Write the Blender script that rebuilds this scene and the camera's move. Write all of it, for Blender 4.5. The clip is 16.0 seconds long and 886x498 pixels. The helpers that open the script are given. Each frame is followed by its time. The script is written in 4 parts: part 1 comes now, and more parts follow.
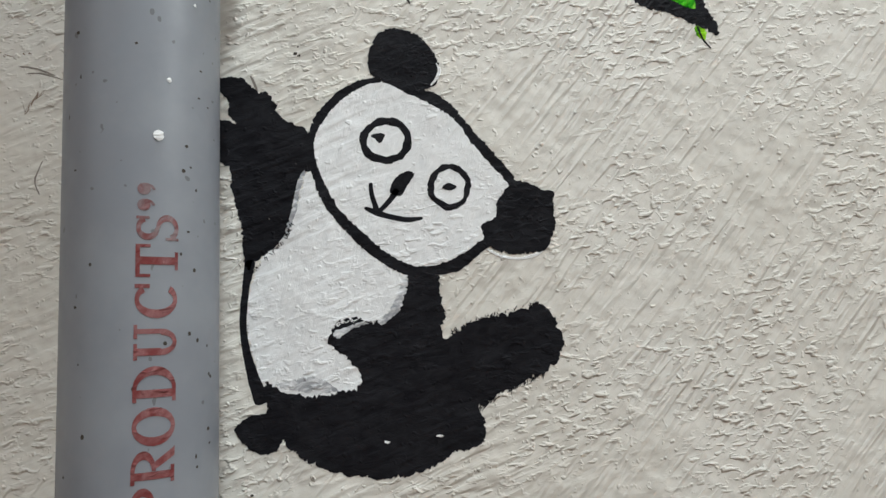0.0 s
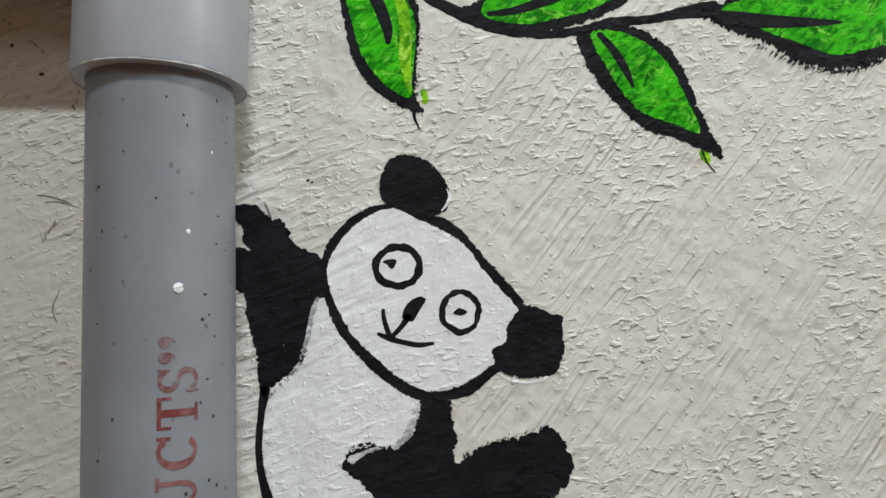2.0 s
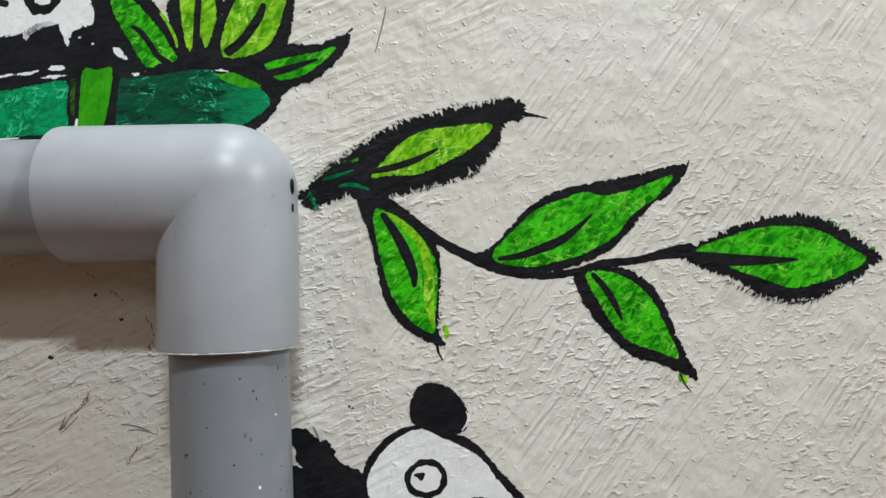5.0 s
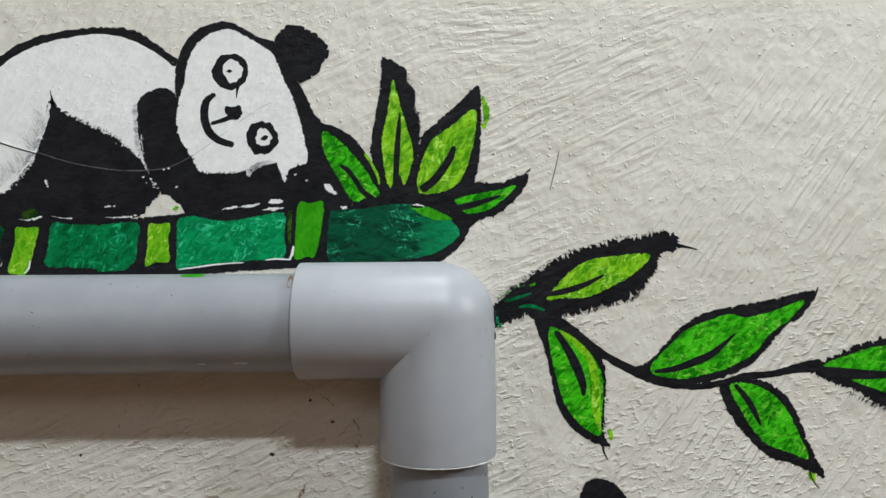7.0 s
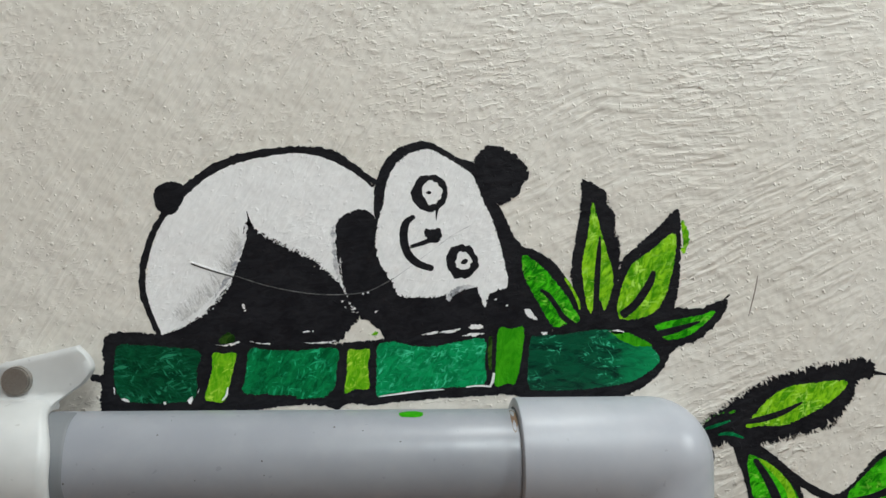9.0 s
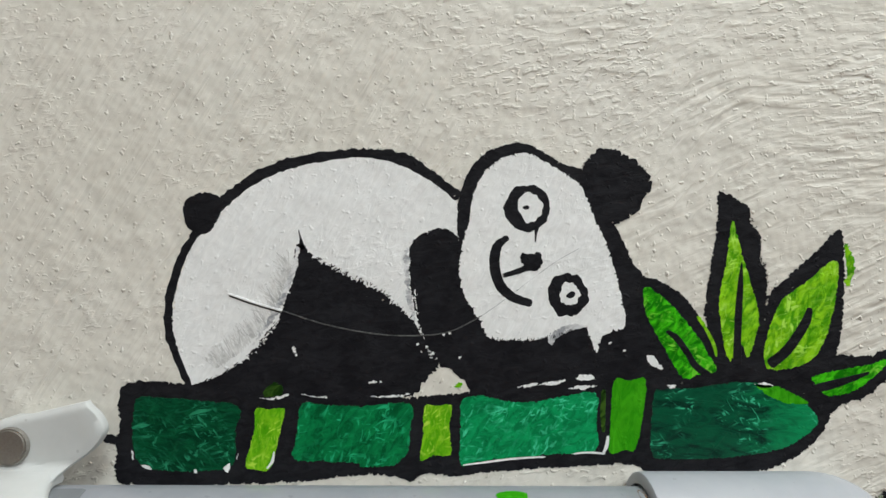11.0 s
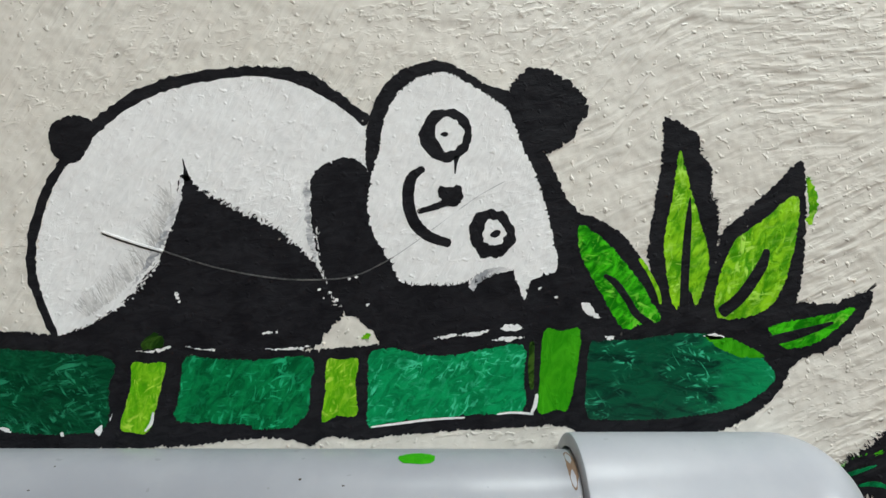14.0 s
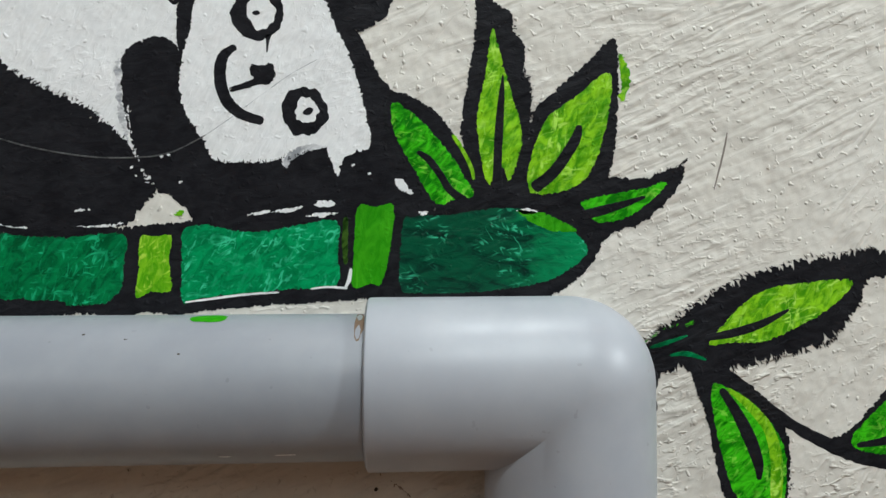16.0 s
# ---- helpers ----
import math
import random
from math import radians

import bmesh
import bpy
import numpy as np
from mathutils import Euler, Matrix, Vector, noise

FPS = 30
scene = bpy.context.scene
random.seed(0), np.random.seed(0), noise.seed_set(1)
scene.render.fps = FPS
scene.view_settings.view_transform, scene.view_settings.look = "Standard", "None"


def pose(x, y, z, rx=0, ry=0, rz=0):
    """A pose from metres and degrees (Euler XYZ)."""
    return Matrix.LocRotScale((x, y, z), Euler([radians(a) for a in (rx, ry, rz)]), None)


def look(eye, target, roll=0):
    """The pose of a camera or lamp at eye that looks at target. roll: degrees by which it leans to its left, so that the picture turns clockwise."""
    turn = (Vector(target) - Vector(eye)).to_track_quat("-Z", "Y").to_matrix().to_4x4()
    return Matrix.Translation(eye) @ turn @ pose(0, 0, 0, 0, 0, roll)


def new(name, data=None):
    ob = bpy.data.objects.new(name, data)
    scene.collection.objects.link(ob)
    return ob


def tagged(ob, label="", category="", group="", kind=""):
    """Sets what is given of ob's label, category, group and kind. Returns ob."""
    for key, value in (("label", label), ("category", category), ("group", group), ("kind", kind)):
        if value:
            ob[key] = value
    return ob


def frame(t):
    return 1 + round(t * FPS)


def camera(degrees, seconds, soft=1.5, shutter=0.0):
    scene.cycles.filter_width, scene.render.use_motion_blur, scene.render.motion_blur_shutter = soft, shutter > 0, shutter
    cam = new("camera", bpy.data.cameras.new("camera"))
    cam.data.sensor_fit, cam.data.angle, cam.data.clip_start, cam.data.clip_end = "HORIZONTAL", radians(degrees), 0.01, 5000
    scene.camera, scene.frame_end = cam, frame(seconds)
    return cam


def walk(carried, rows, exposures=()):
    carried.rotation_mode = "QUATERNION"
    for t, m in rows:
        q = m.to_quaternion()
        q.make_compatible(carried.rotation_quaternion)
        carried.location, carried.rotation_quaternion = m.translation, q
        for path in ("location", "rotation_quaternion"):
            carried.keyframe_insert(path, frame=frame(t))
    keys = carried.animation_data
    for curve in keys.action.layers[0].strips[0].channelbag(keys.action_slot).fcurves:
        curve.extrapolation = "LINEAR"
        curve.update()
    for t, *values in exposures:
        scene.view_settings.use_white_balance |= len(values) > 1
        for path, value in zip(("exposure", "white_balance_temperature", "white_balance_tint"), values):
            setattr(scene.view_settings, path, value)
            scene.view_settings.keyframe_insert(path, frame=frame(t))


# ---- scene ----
cam = camera(67.45, 16.0)
PATH = [
    (0, (0.1062, -0.2435, 1.3109), (0.1184, 0.7535, 1.3872), -0.08),
    (0.5, (0.1038, -0.247, 1.3189), (0.1139, 0.75, 1.3947), -0.44),
    (1, (0.0993, -0.2457, 1.3285), (0.1114, 0.7512, 1.406), -0.05),
    (1.5, (0.0995, -0.2492, 1.3425), (0.1119, 0.7477, 1.4193), -0.34),
    (2, (0.1008, -0.2517, 1.3568), (0.1182, 0.7451, 1.4349), -0.41),
    (2.5, (0.1045, -0.2599, 1.3745), (0.1191, 0.7374, 1.447), 0.08),
    (3, (0.1127, -0.2676, 1.3913), (0.1325, 0.7288, 1.4732), -0.4),
    (3.2, (0.1147, -0.2694, 1.3962), (0.1265, 0.727, 1.4802), -0.76),
    (5.3, (0.0888, -0.3132, 1.4607), (0.1161, 0.6849, 1.5159), -1.38),
    (5.5, (0.0873, -0.3185, 1.4623), (0.1181, 0.6792, 1.5227), -1.31),
    (6, (0.0552, -0.3366, 1.4796), (0.0812, 0.6617, 1.5327), -1.42),
    (6.5, (0.0328, -0.3453, 1.5018), (0.0677, 0.6527, 1.5546), -1.07),
    (7, (-0.0021, -0.3548, 1.5169), (0.0323, 0.6433, 1.5688), -0.51),
    (7.5, (-0.0303, -0.3584, 1.5351), (0.0118, 0.6393, 1.589), -0.56),
    (8, (-0.0804, -0.3709, 1.556), (-0.0406, 0.6269, 1.6092), -0.15),
    (8.5, (-0.1002, -0.3659, 1.5669), (-0.0574, 0.6322, 1.6124), -0.19),
    (9, (-0.1155, -0.3479, 1.5873), (-0.0603, 0.6497, 1.6298), 0.11),
    (9.5, (-0.1266, -0.3282, 1.5956), (-0.072, 0.6693, 1.6407), 0.24),
    (10, (-0.1475, -0.3052, 1.6001), (-0.1002, 0.6927, 1.6455), 0.6),
    (10.2, (-0.1506, -0.3001, 1.605), (-0.1125, 0.6982, 1.6502), 0.35),
    (12.3, (-0.1403, -0.2431, 1.595), (-0.1101, 0.7555, 1.6366), 0.6),
    (12.5, (-0.1411, -0.2425, 1.5952), (-0.1062, 0.7562, 1.6337), 0.76),
    (13, (-0.1399, -0.2404, 1.5886), (-0.1089, 0.7585, 1.6226), 0.89),
    (13.5, (-0.1372, -0.243, 1.5882), (-0.1015, 0.756, 1.6159), 0.84),
    (14, (-0.114, -0.2414, 1.5813), (-0.0728, 0.7571, 1.6164), 0.51),
    (14.5, (-0.0984, -0.2448, 1.5753), (-0.0649, 0.7539, 1.6148), 0.21),
    (15, (-0.0818, -0.2379, 1.5591), (-0.0466, 0.7603, 1.6056), -0.25),
    (15.5, (-0.0666, -0.2419, 1.55), (-0.0281, 0.7567, 1.5859), -0.19),
    (16, (-0.0488, -0.2465, 1.5405), (0.0057, 0.7520, 1.5568), -0.3),
]
walk(cam, [(t, look(eye, target, roll)) for t, eye, target, roll in PATH], [(0, -0.22, 6500, 10), (3, -0.28, 6500, 10), (5.5, -0.29, 6500, 10), (9, -0.49, 6650, 10), (12.5, -0.41, 6750, 10), (16, -0.40, 6500, 9)])

# ---- light: a ceiling lamp in front of the wall, a tube high on the wall, weaker lamps to both sides, warm bounce from the room ----
world = bpy.data.worlds.new("world")
scene.world = world
world.use_nodes = True
world.node_tree.nodes["Background"].inputs[0].default_value = (1.0, 0.86, 0.72, 1)
world.node_tree.nodes["Background"].inputs[1].default_value = 0.1


def area_lamp(name, eye, target, sx, sy, watts, colour):
    data = bpy.data.lights.new(name, "AREA")
    data.shape, data.size, data.size_y, data.energy, data.color = "RECTANGLE", sx, sy, watts, colour
    ob = new(name, data)
    ob.matrix_world = look(eye, target)
    return ob


area_lamp("ceiling_light", (0.30, -1.42, 3.08), (0, 0, 1.5), 0.4, 0.06, 33, (0.89, 1.0, 1.04))
area_lamp("wall_light", (0.15, -0.24, 2.95), (0.05, -0.12, 1.5), 0.45, 0.04, 13, (0.92, 1.0, 1.02))
area_lamp("side_light", (2.30, -1.05, 2.75), (0, 0, 1.5), 0.08, 0.42, 43, (0.92, 1.0, 1.02))
area_lamp("far_light", (-1.45, -1.55, 2.45), (0, 0, 1.5), 0.12, 0.5, 6, (0.95, 1.0, 1.0))

# ---- materials ----


class Nodes:
    """A material with short ways to add and join nodes."""

    def __init__(self, name):
        self.m = bpy.data.materials.new(name)
        self.m.use_nodes = True
        self.t = self.m.node_tree
        self.bsdf = self.t.nodes["Principled BSDF"]
        self.pos = self.add("ShaderNodeNewGeometry").outputs["Position"]

    def add(self, kind, **sockets):
        n = self.t.nodes.new(kind)
        for key, value in sockets.items():
            self.put(n.inputs[key], value)
        return n

    def put(self, socket, value):
        if isinstance(value, bpy.types.NodeSocket):
            self.t.links.new(value, socket)
        else:
            socket.default_value = value

    def math(self, op, a, b=0.0, clamp=False):
        n = self.t.nodes.new("ShaderNodeMath")
        n.operation, n.use_clamp = op, clamp
        self.put(n.inputs[0], a), self.put(n.inputs[1], b)
        return n.outputs[0]

    def turned(self, degrees, sx, sz):
        n = self.add("ShaderNodeMapping", Vector=self.pos)
        n.inputs["Rotation"].default_value = (0, radians(degrees), 0)
        m = self.add("ShaderNodeMapping", Vector=n.outputs[0])
        m.inputs["Scale"].default_value = (sx, 100, sz)
        return m.outputs[0]

    def noise(self, scale, detail=3.0, rough=0.55, vector=None, distort=0.0):
        n = self.add("ShaderNodeTexNoise", Vector=vector or self.pos, Scale=scale, Detail=detail, Roughness=rough, Distortion=distort)
        return n.outputs[0]

    def ramp(self, value, lo, hi, a=0.0, b=1.0):
        n = self.add("ShaderNodeMapRange")
        n.interpolation_type = "SMOOTHSTEP"
        for i, v in enumerate((value, lo, hi, a, b)):
            self.put(n.inputs[i], v)
        return n.outputs[0]

    def mix(self, factor, a, b):
        n = self.t.nodes.new("ShaderNodeMix")
        n.data_type = "RGBA"
        self.put(n.inputs[0], factor)
        for socket, value in ((n.inputs[6], a), (n.inputs[7], b)):
            self.put(socket, value if isinstance(value, bpy.types.NodeSocket) else (*value, 1))
        return n.outputs[2]

    def bump(self, height, strength, distance):
        n = self.add("ShaderNodeBump", Height=height, Strength=strength, Distance=distance)
        self.put(self.bsdf.inputs["Normal"], n.outputs[0])

    def plaster(self):
        """The height of brushed, gritty plaster, in about -1 to 2: steep strokes to the east, faint ones to the west, level ones high up, slanting ones between."""
        split = self.add("ShaderNodeSeparateXYZ", Vector=self.pos)
        wander = self.math("MULTIPLY", self.math("SUBTRACT", self.noise(6.0, 1.0), 0.5), 0.3)
        east = self.ramp(self.math("ADD", split.outputs[0], wander), 0.09, 0.17)
        west = self.math("MULTIPLY", self.ramp(self.math("ADD", split.outputs[0], wander), -0.03, -0.13), self.ramp(split.outputs[2], 1.48, 1.52))
        high = self.ramp(self.math("ADD", split.outputs[2], wander), 1.64, 1.69)
        steep = self.strokes(54, 34, 330)
        slant = self.strokes(25, 60, 280)
        level = self.strokes(5, 60, 260)
        faint = self.math("MULTIPLY", self.strokes(58, 40, 330), 0.8)
        low = self.lerp(east, slant, steep)
        strokes = self.lerp(high, low, self.lerp(self.math("MULTIPLY", east, 0.6), level, steep))
        strokes = self.lerp(west, strokes, faint)
        patchy = self.ramp(self.noise(15, 2.0), 0.38, 0.62, 0.3, 1.0)
        grit = self.ramp(self.noise(1.0, 2.0, 0.5, self.turned(13, 190, 380), 0.3), 0.50, 0.72)
        grit = self.math("MULTIPLY", grit, self.ramp(self.noise(20, 2.0), 0.40, 0.60, 0.1, 1.0))
        calm = self.math("SUBTRACT", self.ramp(split.outputs[2], 1.49, 1.53), self.math("MULTIPLY", self.ramp(split.outputs[2], 1.665, 1.70), self.ramp(split.outputs[0], -0.17, -0.10)))
        grit = self.math("MULTIPLY", grit, self.lerp(calm, 1.0, 0.33))
        dots = self.math("MULTIPLY", self.ramp(self.noise(330, 1.0), 0.62, 0.78), 0.7)
        ridge = self.ramp(self.noise(1.0, 1.0, 0.5, self.turned(50, 26, 420), 0.2), 0.56, 0.74)
        ridge = self.math("MULTIPLY", ridge, self.ramp(self.noise(9, 2.0), 0.46, 0.6))
        h = self.math("ADD", self.math("MULTIPLY", self.math("MULTIPLY", strokes, patchy), self.lerp(calm, 0.26, 0.21)), self.math("MULTIPLY", self.noise(75, 2.0), 0.7))
        h = self.math("ADD", h, self.math("MULTIPLY", self.math("MAXIMUM", grit, dots), 0.25))
        h = self.math("ADD", h, self.math("MULTIPLY", ridge, 0.12))
        return self.math("ADD", h, self.math("MULTIPLY", self.noise(1300, 2.0), 0.012))

    def strokes(self, angle, along, across):
        """Brush furrows that run at an angle: soft-topped ridges, some long, some broken."""
        return self.ramp(self.noise(1.0, 2.0, 0.4, self.turned(angle, along, across), 0.3), 0.34, 0.70)

    def lerp(self, k, a, b):
        return self.math("ADD", a, self.math("MULTIPLY", k, self.math("SUBTRACT", b, a)))


def wall_paint():
    n = Nodes("cream wall paint")
    stain = n.ramp(n.noise(9, 4.0, 0.6), 0.35, 0.7)
    fine = n.noise(260, 3.0, 0.6)
    colour = n.mix(stain, (0.66, 0.63, 0.57), (0.72, 0.695, 0.64))
    colour = n.mix(n.ramp(fine, 0.3, 0.75, 0.0, 0.35), colour, (0.62, 0.585, 0.52))
    speck = n.ramp(n.noise(330, 1.0, 0.4), 0.79, 0.82)
    colour = n.mix(n.math("MULTIPLY", speck, 0.8), colour, (0.10, 0.085, 0.07))
    n.put(n.bsdf.inputs["Base Color"], colour)
    n.put(n.bsdf.inputs["Roughness"], n.ramp(fine, 0.2, 0.8, 0.5, 0.7))
    n.bsdf.inputs["Specular IOR Level"].default_value = 0.35
    n.bump(n.plaster(), 1.0, 0.0023)
    return n.m


def brushed(name, dark, light, angle, gloss=0.45, bare=0.0, contrast=1.0, bare_colour=(0.66, 0.62, 0.55), streak=(130, 290), fleck=None):
    """Hand-brushed acrylic on plaster: streaks along the brush, thin spots that show the ground."""
    n = Nodes(name)
    lines = n.noise(1.0, 4.0, 0.62, n.turned(angle, *streak), 1.1)
    cloud = n.noise(55, 3.0, 0.55)
    mixed = n.math("ADD", n.math("MULTIPLY", lines, 0.65), n.math("MULTIPLY", cloud, 0.35))
    colour = n.mix(n.ramp(mixed, 0.5 - 0.16 / contrast, 0.5 + 0.16 / contrast), dark, light)
    if fleck:
        # pale curls: mottled paint, and glints off brush ridges put into the colour
        curl_glint = n.math("MAXIMUM", n.noise(1.0, 2.0, 0.5, n.turned(angle + 20, 110, 300), 1.7), n.noise(1.0, 2.0, 0.5, n.turned(angle - 45, 130, 330), 1.7))
        colour = n.mix(n.math("MULTIPLY", n.ramp(curl_glint, 0.56, 0.70), n.ramp(n.noise(70, 2.0), 0.42, 0.6, 0.15, 1.0)), colour, fleck)
    if bare:
        thin = n.math("MULTIPLY", n.ramp(n.noise(480, 2.0, 0.5), 0.70, 0.76), n.ramp(n.noise(34, 2.0), 0.62 - bare, 0.74 - bare))
        colour = n.mix(thin, colour, bare_colour)
    n.put(n.bsdf.inputs["Base Color"], colour)
    n.put(n.bsdf.inputs["Roughness"], n.ramp(lines, 0.3, 0.7, gloss, gloss + 0.15))
    n.bsdf.inputs["Specular IOR Level"].default_value = 0.06
    h = n.math("ADD", n.math("MULTIPLY", n.plaster(), 0.9), n.math("MULTIPLY", lines, 0.22))
    n.bump(h, 0.85, 0.0016)
    return n.m


def plastic(name, base, other, rough, dirt=0.25):
    n = Nodes(name)
    colour = n.mix(n.ramp(n.noise(38, 4.0, 0.6), 0.35, 0.7), base, other)
    speck = n.ramp(n.noise(300, 1.0, 0.4), 0.755, 0.775)
    colour = n.mix(n.math("MULTIPLY", speck, dirt), colour, (0.05, 0.045, 0.04))
    n.put(n.bsdf.inputs["Base Color"], colour)
    n.put(n.bsdf.inputs["Roughness"], n.ramp(n.noise(120, 3.0), 0.3, 0.7, rough, rough + 0.12))
    n.bump(n.math("ADD", n.noise(60, 2.0), n.math("MULTIPLY", n.noise(900, 2.0), 0.06)), 0.16, 0.0006)
    return n.m


def plain(name, colour, rough, metal=0.0, scale=200):
    n = Nodes(name)
    n.put(n.bsdf.inputs["Base Color"], n.mix(n.noise(scale, 3.0), colour, tuple(0.75 * c for c in colour)))
    n.put(n.bsdf.inputs["Roughness"], n.ramp(n.noise(scale * 2, 2.0), 0.3, 0.7, rough, rough + 0.15))
    n.bsdf.inputs["Metallic"].default_value = metal
    return n.m


WALL = wall_paint()
WHITE = brushed("white acrylic", (0.75, 0.755, 0.755), (0.83, 0.835, 0.835), 57, 0.42, contrast=0.8)
GREY = brushed("thin grey acrylic over white", (0.30, 0.31, 0.33), (0.72, 0.72, 0.73), 15, 0.45, contrast=1.8)
BLACK = brushed("black acrylic", (0.0085, 0.0085, 0.0105), (0.017, 0.017, 0.020), 8, 0.42, bare=0.03)
LEAF = brushed("leaf green acrylic", (0.004, 0.16, 0.002), (0.05, 0.54, 0.008), 38, 0.45, contrast=1.6, fleck=(0.20, 0.62, 0.05))
LIME = brushed("lime green acrylic", (0.05, 0.27, 0.003), (0.26, 0.60, 0.014), 60, 0.45, contrast=1.5, fleck=(0.42, 0.74, 0.10))
BAND = brushed("grass green acrylic", (0.02, 0.25, 0.004), (0.05, 0.37, 0.008), 80, 0.4)
YELLOW = brushed("yellow green acrylic", (0.07, 0.33, 0.004), (0.22, 0.54, 0.015), 78, 0.45, contrast=1.3, fleck=(0.50, 0.72, 0.08))
BAMBOO = brushed("bamboo green acrylic", (0.0002, 0.08, 0.024), (0.0006, 0.195, 0.058), 50, 0.36, contrast=1.3, fleck=(0.015, 0.42, 0.18))
MINT = brushed("light bamboo green acrylic", (0.0003, 0.155, 0.05), (0.001, 0.30, 0.097), 40, 0.36, contrast=1.3, fleck=(0.05, 0.58, 0.31))
DARK = brushed("dark bamboo green acrylic", (0.0005, 0.028, 0.012), (0.002, 0.085, 0.032), -8, 0.36, contrast=1.0, fleck=(0.02, 0.24, 0.12))
PIPE = plastic("grey pipe plastic", (0.205, 0.218, 0.245), (0.235, 0.25, 0.275), 0.42, 0.5)
PALE_PIPE = plastic("pale grey pipe plastic", (0.25, 0.263, 0.293), (0.28, 0.293, 0.321), 0.33, 0.2)
ELBOW = plastic("pale grey fitting plastic", (0.35, 0.366, 0.405), (0.385, 0.40, 0.435), 0.35, 0.15)
CLAMP = plastic("white clamp plastic", (0.50, 0.51, 0.505), (0.55, 0.56, 0.555), 0.38, 0.2)
ARC_GREY = plastic("dull grey of the clamp shade", (0.15, 0.16, 0.172), (0.17, 0.18, 0.19), 0.5, 0.3)
STEEL = plain("dull steel", (0.42, 0.40, 0.37), 0.4, 0.9, 600)
SCRATCH_SHADE = brushed("grey scored paint and drawn shade", (0.03, 0.03, 0.032), (0.14, 0.14, 0.14), 60, 0.5)


def tip_paint():
    """Dark green going over to a lighter, streaky green at the cane's end, with pale curls of the brush that put glints
    off its ridges into the colour.
    """
    n = Nodes("cane tip acrylic")
    split = n.add("ShaderNodeSeparateXYZ", Vector=n.pos)
    lines = n.noise(1.0, 4.0, 0.62, n.turned(-5, 60, 190), 1.5)
    along = n.math("ADD", split.outputs[0], n.math("MULTIPLY", lines, 0.05))
    colour = n.mix(n.ramp(lines, 0.3, 0.62), (0.0005, 0.022, 0.014), (0.001, 0.075, 0.034))
    colour = n.mix(n.ramp(along, TIP_DARK, TIP_LIGHT), colour, (0.001, 0.23, 0.08))
    curl_glint = n.math("MAXIMUM", n.noise(1.0, 2.0, 0.5, n.turned(12, 90, 300), 2.0), n.noise(1.0, 2.0, 0.5, n.turned(-50, 120, 320), 2.0))
    colour = n.mix(n.math("MULTIPLY", n.ramp(curl_glint, 0.57, 0.70), n.ramp(n.noise(48, 2.0), 0.48, 0.62)), colour, (0.04, 0.44, 0.24))
    n.put(n.bsdf.inputs["Base Color"], colour)
    n.bsdf.inputs["Roughness"].default_value = 0.34
    n.bsdf.inputs["Specular IOR Level"].default_value = 0.16
    n.bump(n.math("ADD", n.math("MULTIPLY", n.plaster(), 0.9), n.math("MULTIPLY", lines, 0.3)), 0.8, 0.0014)
    return n.m


TIP_DARK, TIP_LIGHT = 0.012, 0.046
SEGMENT_TIP = tip_paint()
OLIVE = brushed("thin olive acrylic", (0.006, 0.028, 0.003), (0.04, 0.10, 0.012), 30, 0.45, contrast=1.6)
STAIN = plain("brown dirt stain", (0.20, 0.13, 0.085), 0.9, 0.0, 900)
RED = brushed("faded red print", (0.17, 0.042, 0.042), (0.25, 0.115, 0.115), 60, 0.45, contrast=1.3)
FADED = brushed("worn red print", (0.19, 0.07, 0.07), (0.23, 0.17, 0.175), 60, 0.45, contrast=1.6)
DIRT = plain("dark grit", (0.05, 0.04, 0.03), 0.8)
CRACK = plain("dusty crack", (0.24, 0.21, 0.18), 0.9)
SMUDGE = brushed("thin grey wash over white", (0.42, 0.42, 0.42), (0.72, 0.72, 0.71), -60, 0.5, contrast=1.1)
ROOM = plain("plain room paint", (0.36, 0.23, 0.155), 0.8, 0.0, 20)

# ---- building blocks ----
from mathutils.geometry import tessellate_polygon as tessellate

COAT = 0.0004  # metres of paint for a lift of 1
BASE_Z = 1.5  # height of the elbow's centre; mural drawings are in millimetres from it


def part(name, bm, material, parent=None, label="", smooth=0.0):
    """Links a bmesh as one mesh object under a thing or a part. smooth: edges bent less than this many degrees are shaded round."""
    if smooth:
        for f in bm.faces:
            f.smooth = True
        for e in bm.edges:
            e.smooth = len(e.link_faces) == 2 and e.calc_face_angle(3.2) < radians(smooth)
    mesh = bpy.data.meshes.new(name)
    bm.to_mesh(mesh)
    bm.free()
    mesh.materials.append(material)
    ob = new(name, mesh)
    if parent:
        ob.parent = parent
    if label:
        ob["label"] = label
    return ob


def thing(name, label, category, group="", kind=""):
    return tagged(new(name), label, category, group, kind)


def slab(x0, x1, y0, y1, z0, z1):
    bm = bmesh.new()
    bmesh.ops.create_cube(bm, size=1, matrix=Matrix.LocRotScale(((x0 + x1) / 2, (y0 + y1) / 2, (z0 + z1) / 2), None, (x1 - x0, y1 - y0, z1 - z0)))
    return bm


PAINTED = []  # outlines of all filled dabs


def curve(points, closed, steps=7):
    """A Catmull-Rom curve through control points of any dimension."""
    p = [np.array(q, float) for q in points]
    n, out = len(p), []
    for i in range(n if closed else n - 1):
        a, b, c, d = (p[(i + k) % n] if closed else p[min(max(i + k, 0), n - 1)] for k in (-1, 0, 1, 2))
        for s in range(steps):
            t = s / steps
            out.append(0.5 * (2 * b + (c - a) * t + (2 * a - 5 * b + 4 * c - d) * t * t + (3 * b - a - 3 * c + d) * t ** 3))
    if not closed:
        out.append(p[-1])
    return out


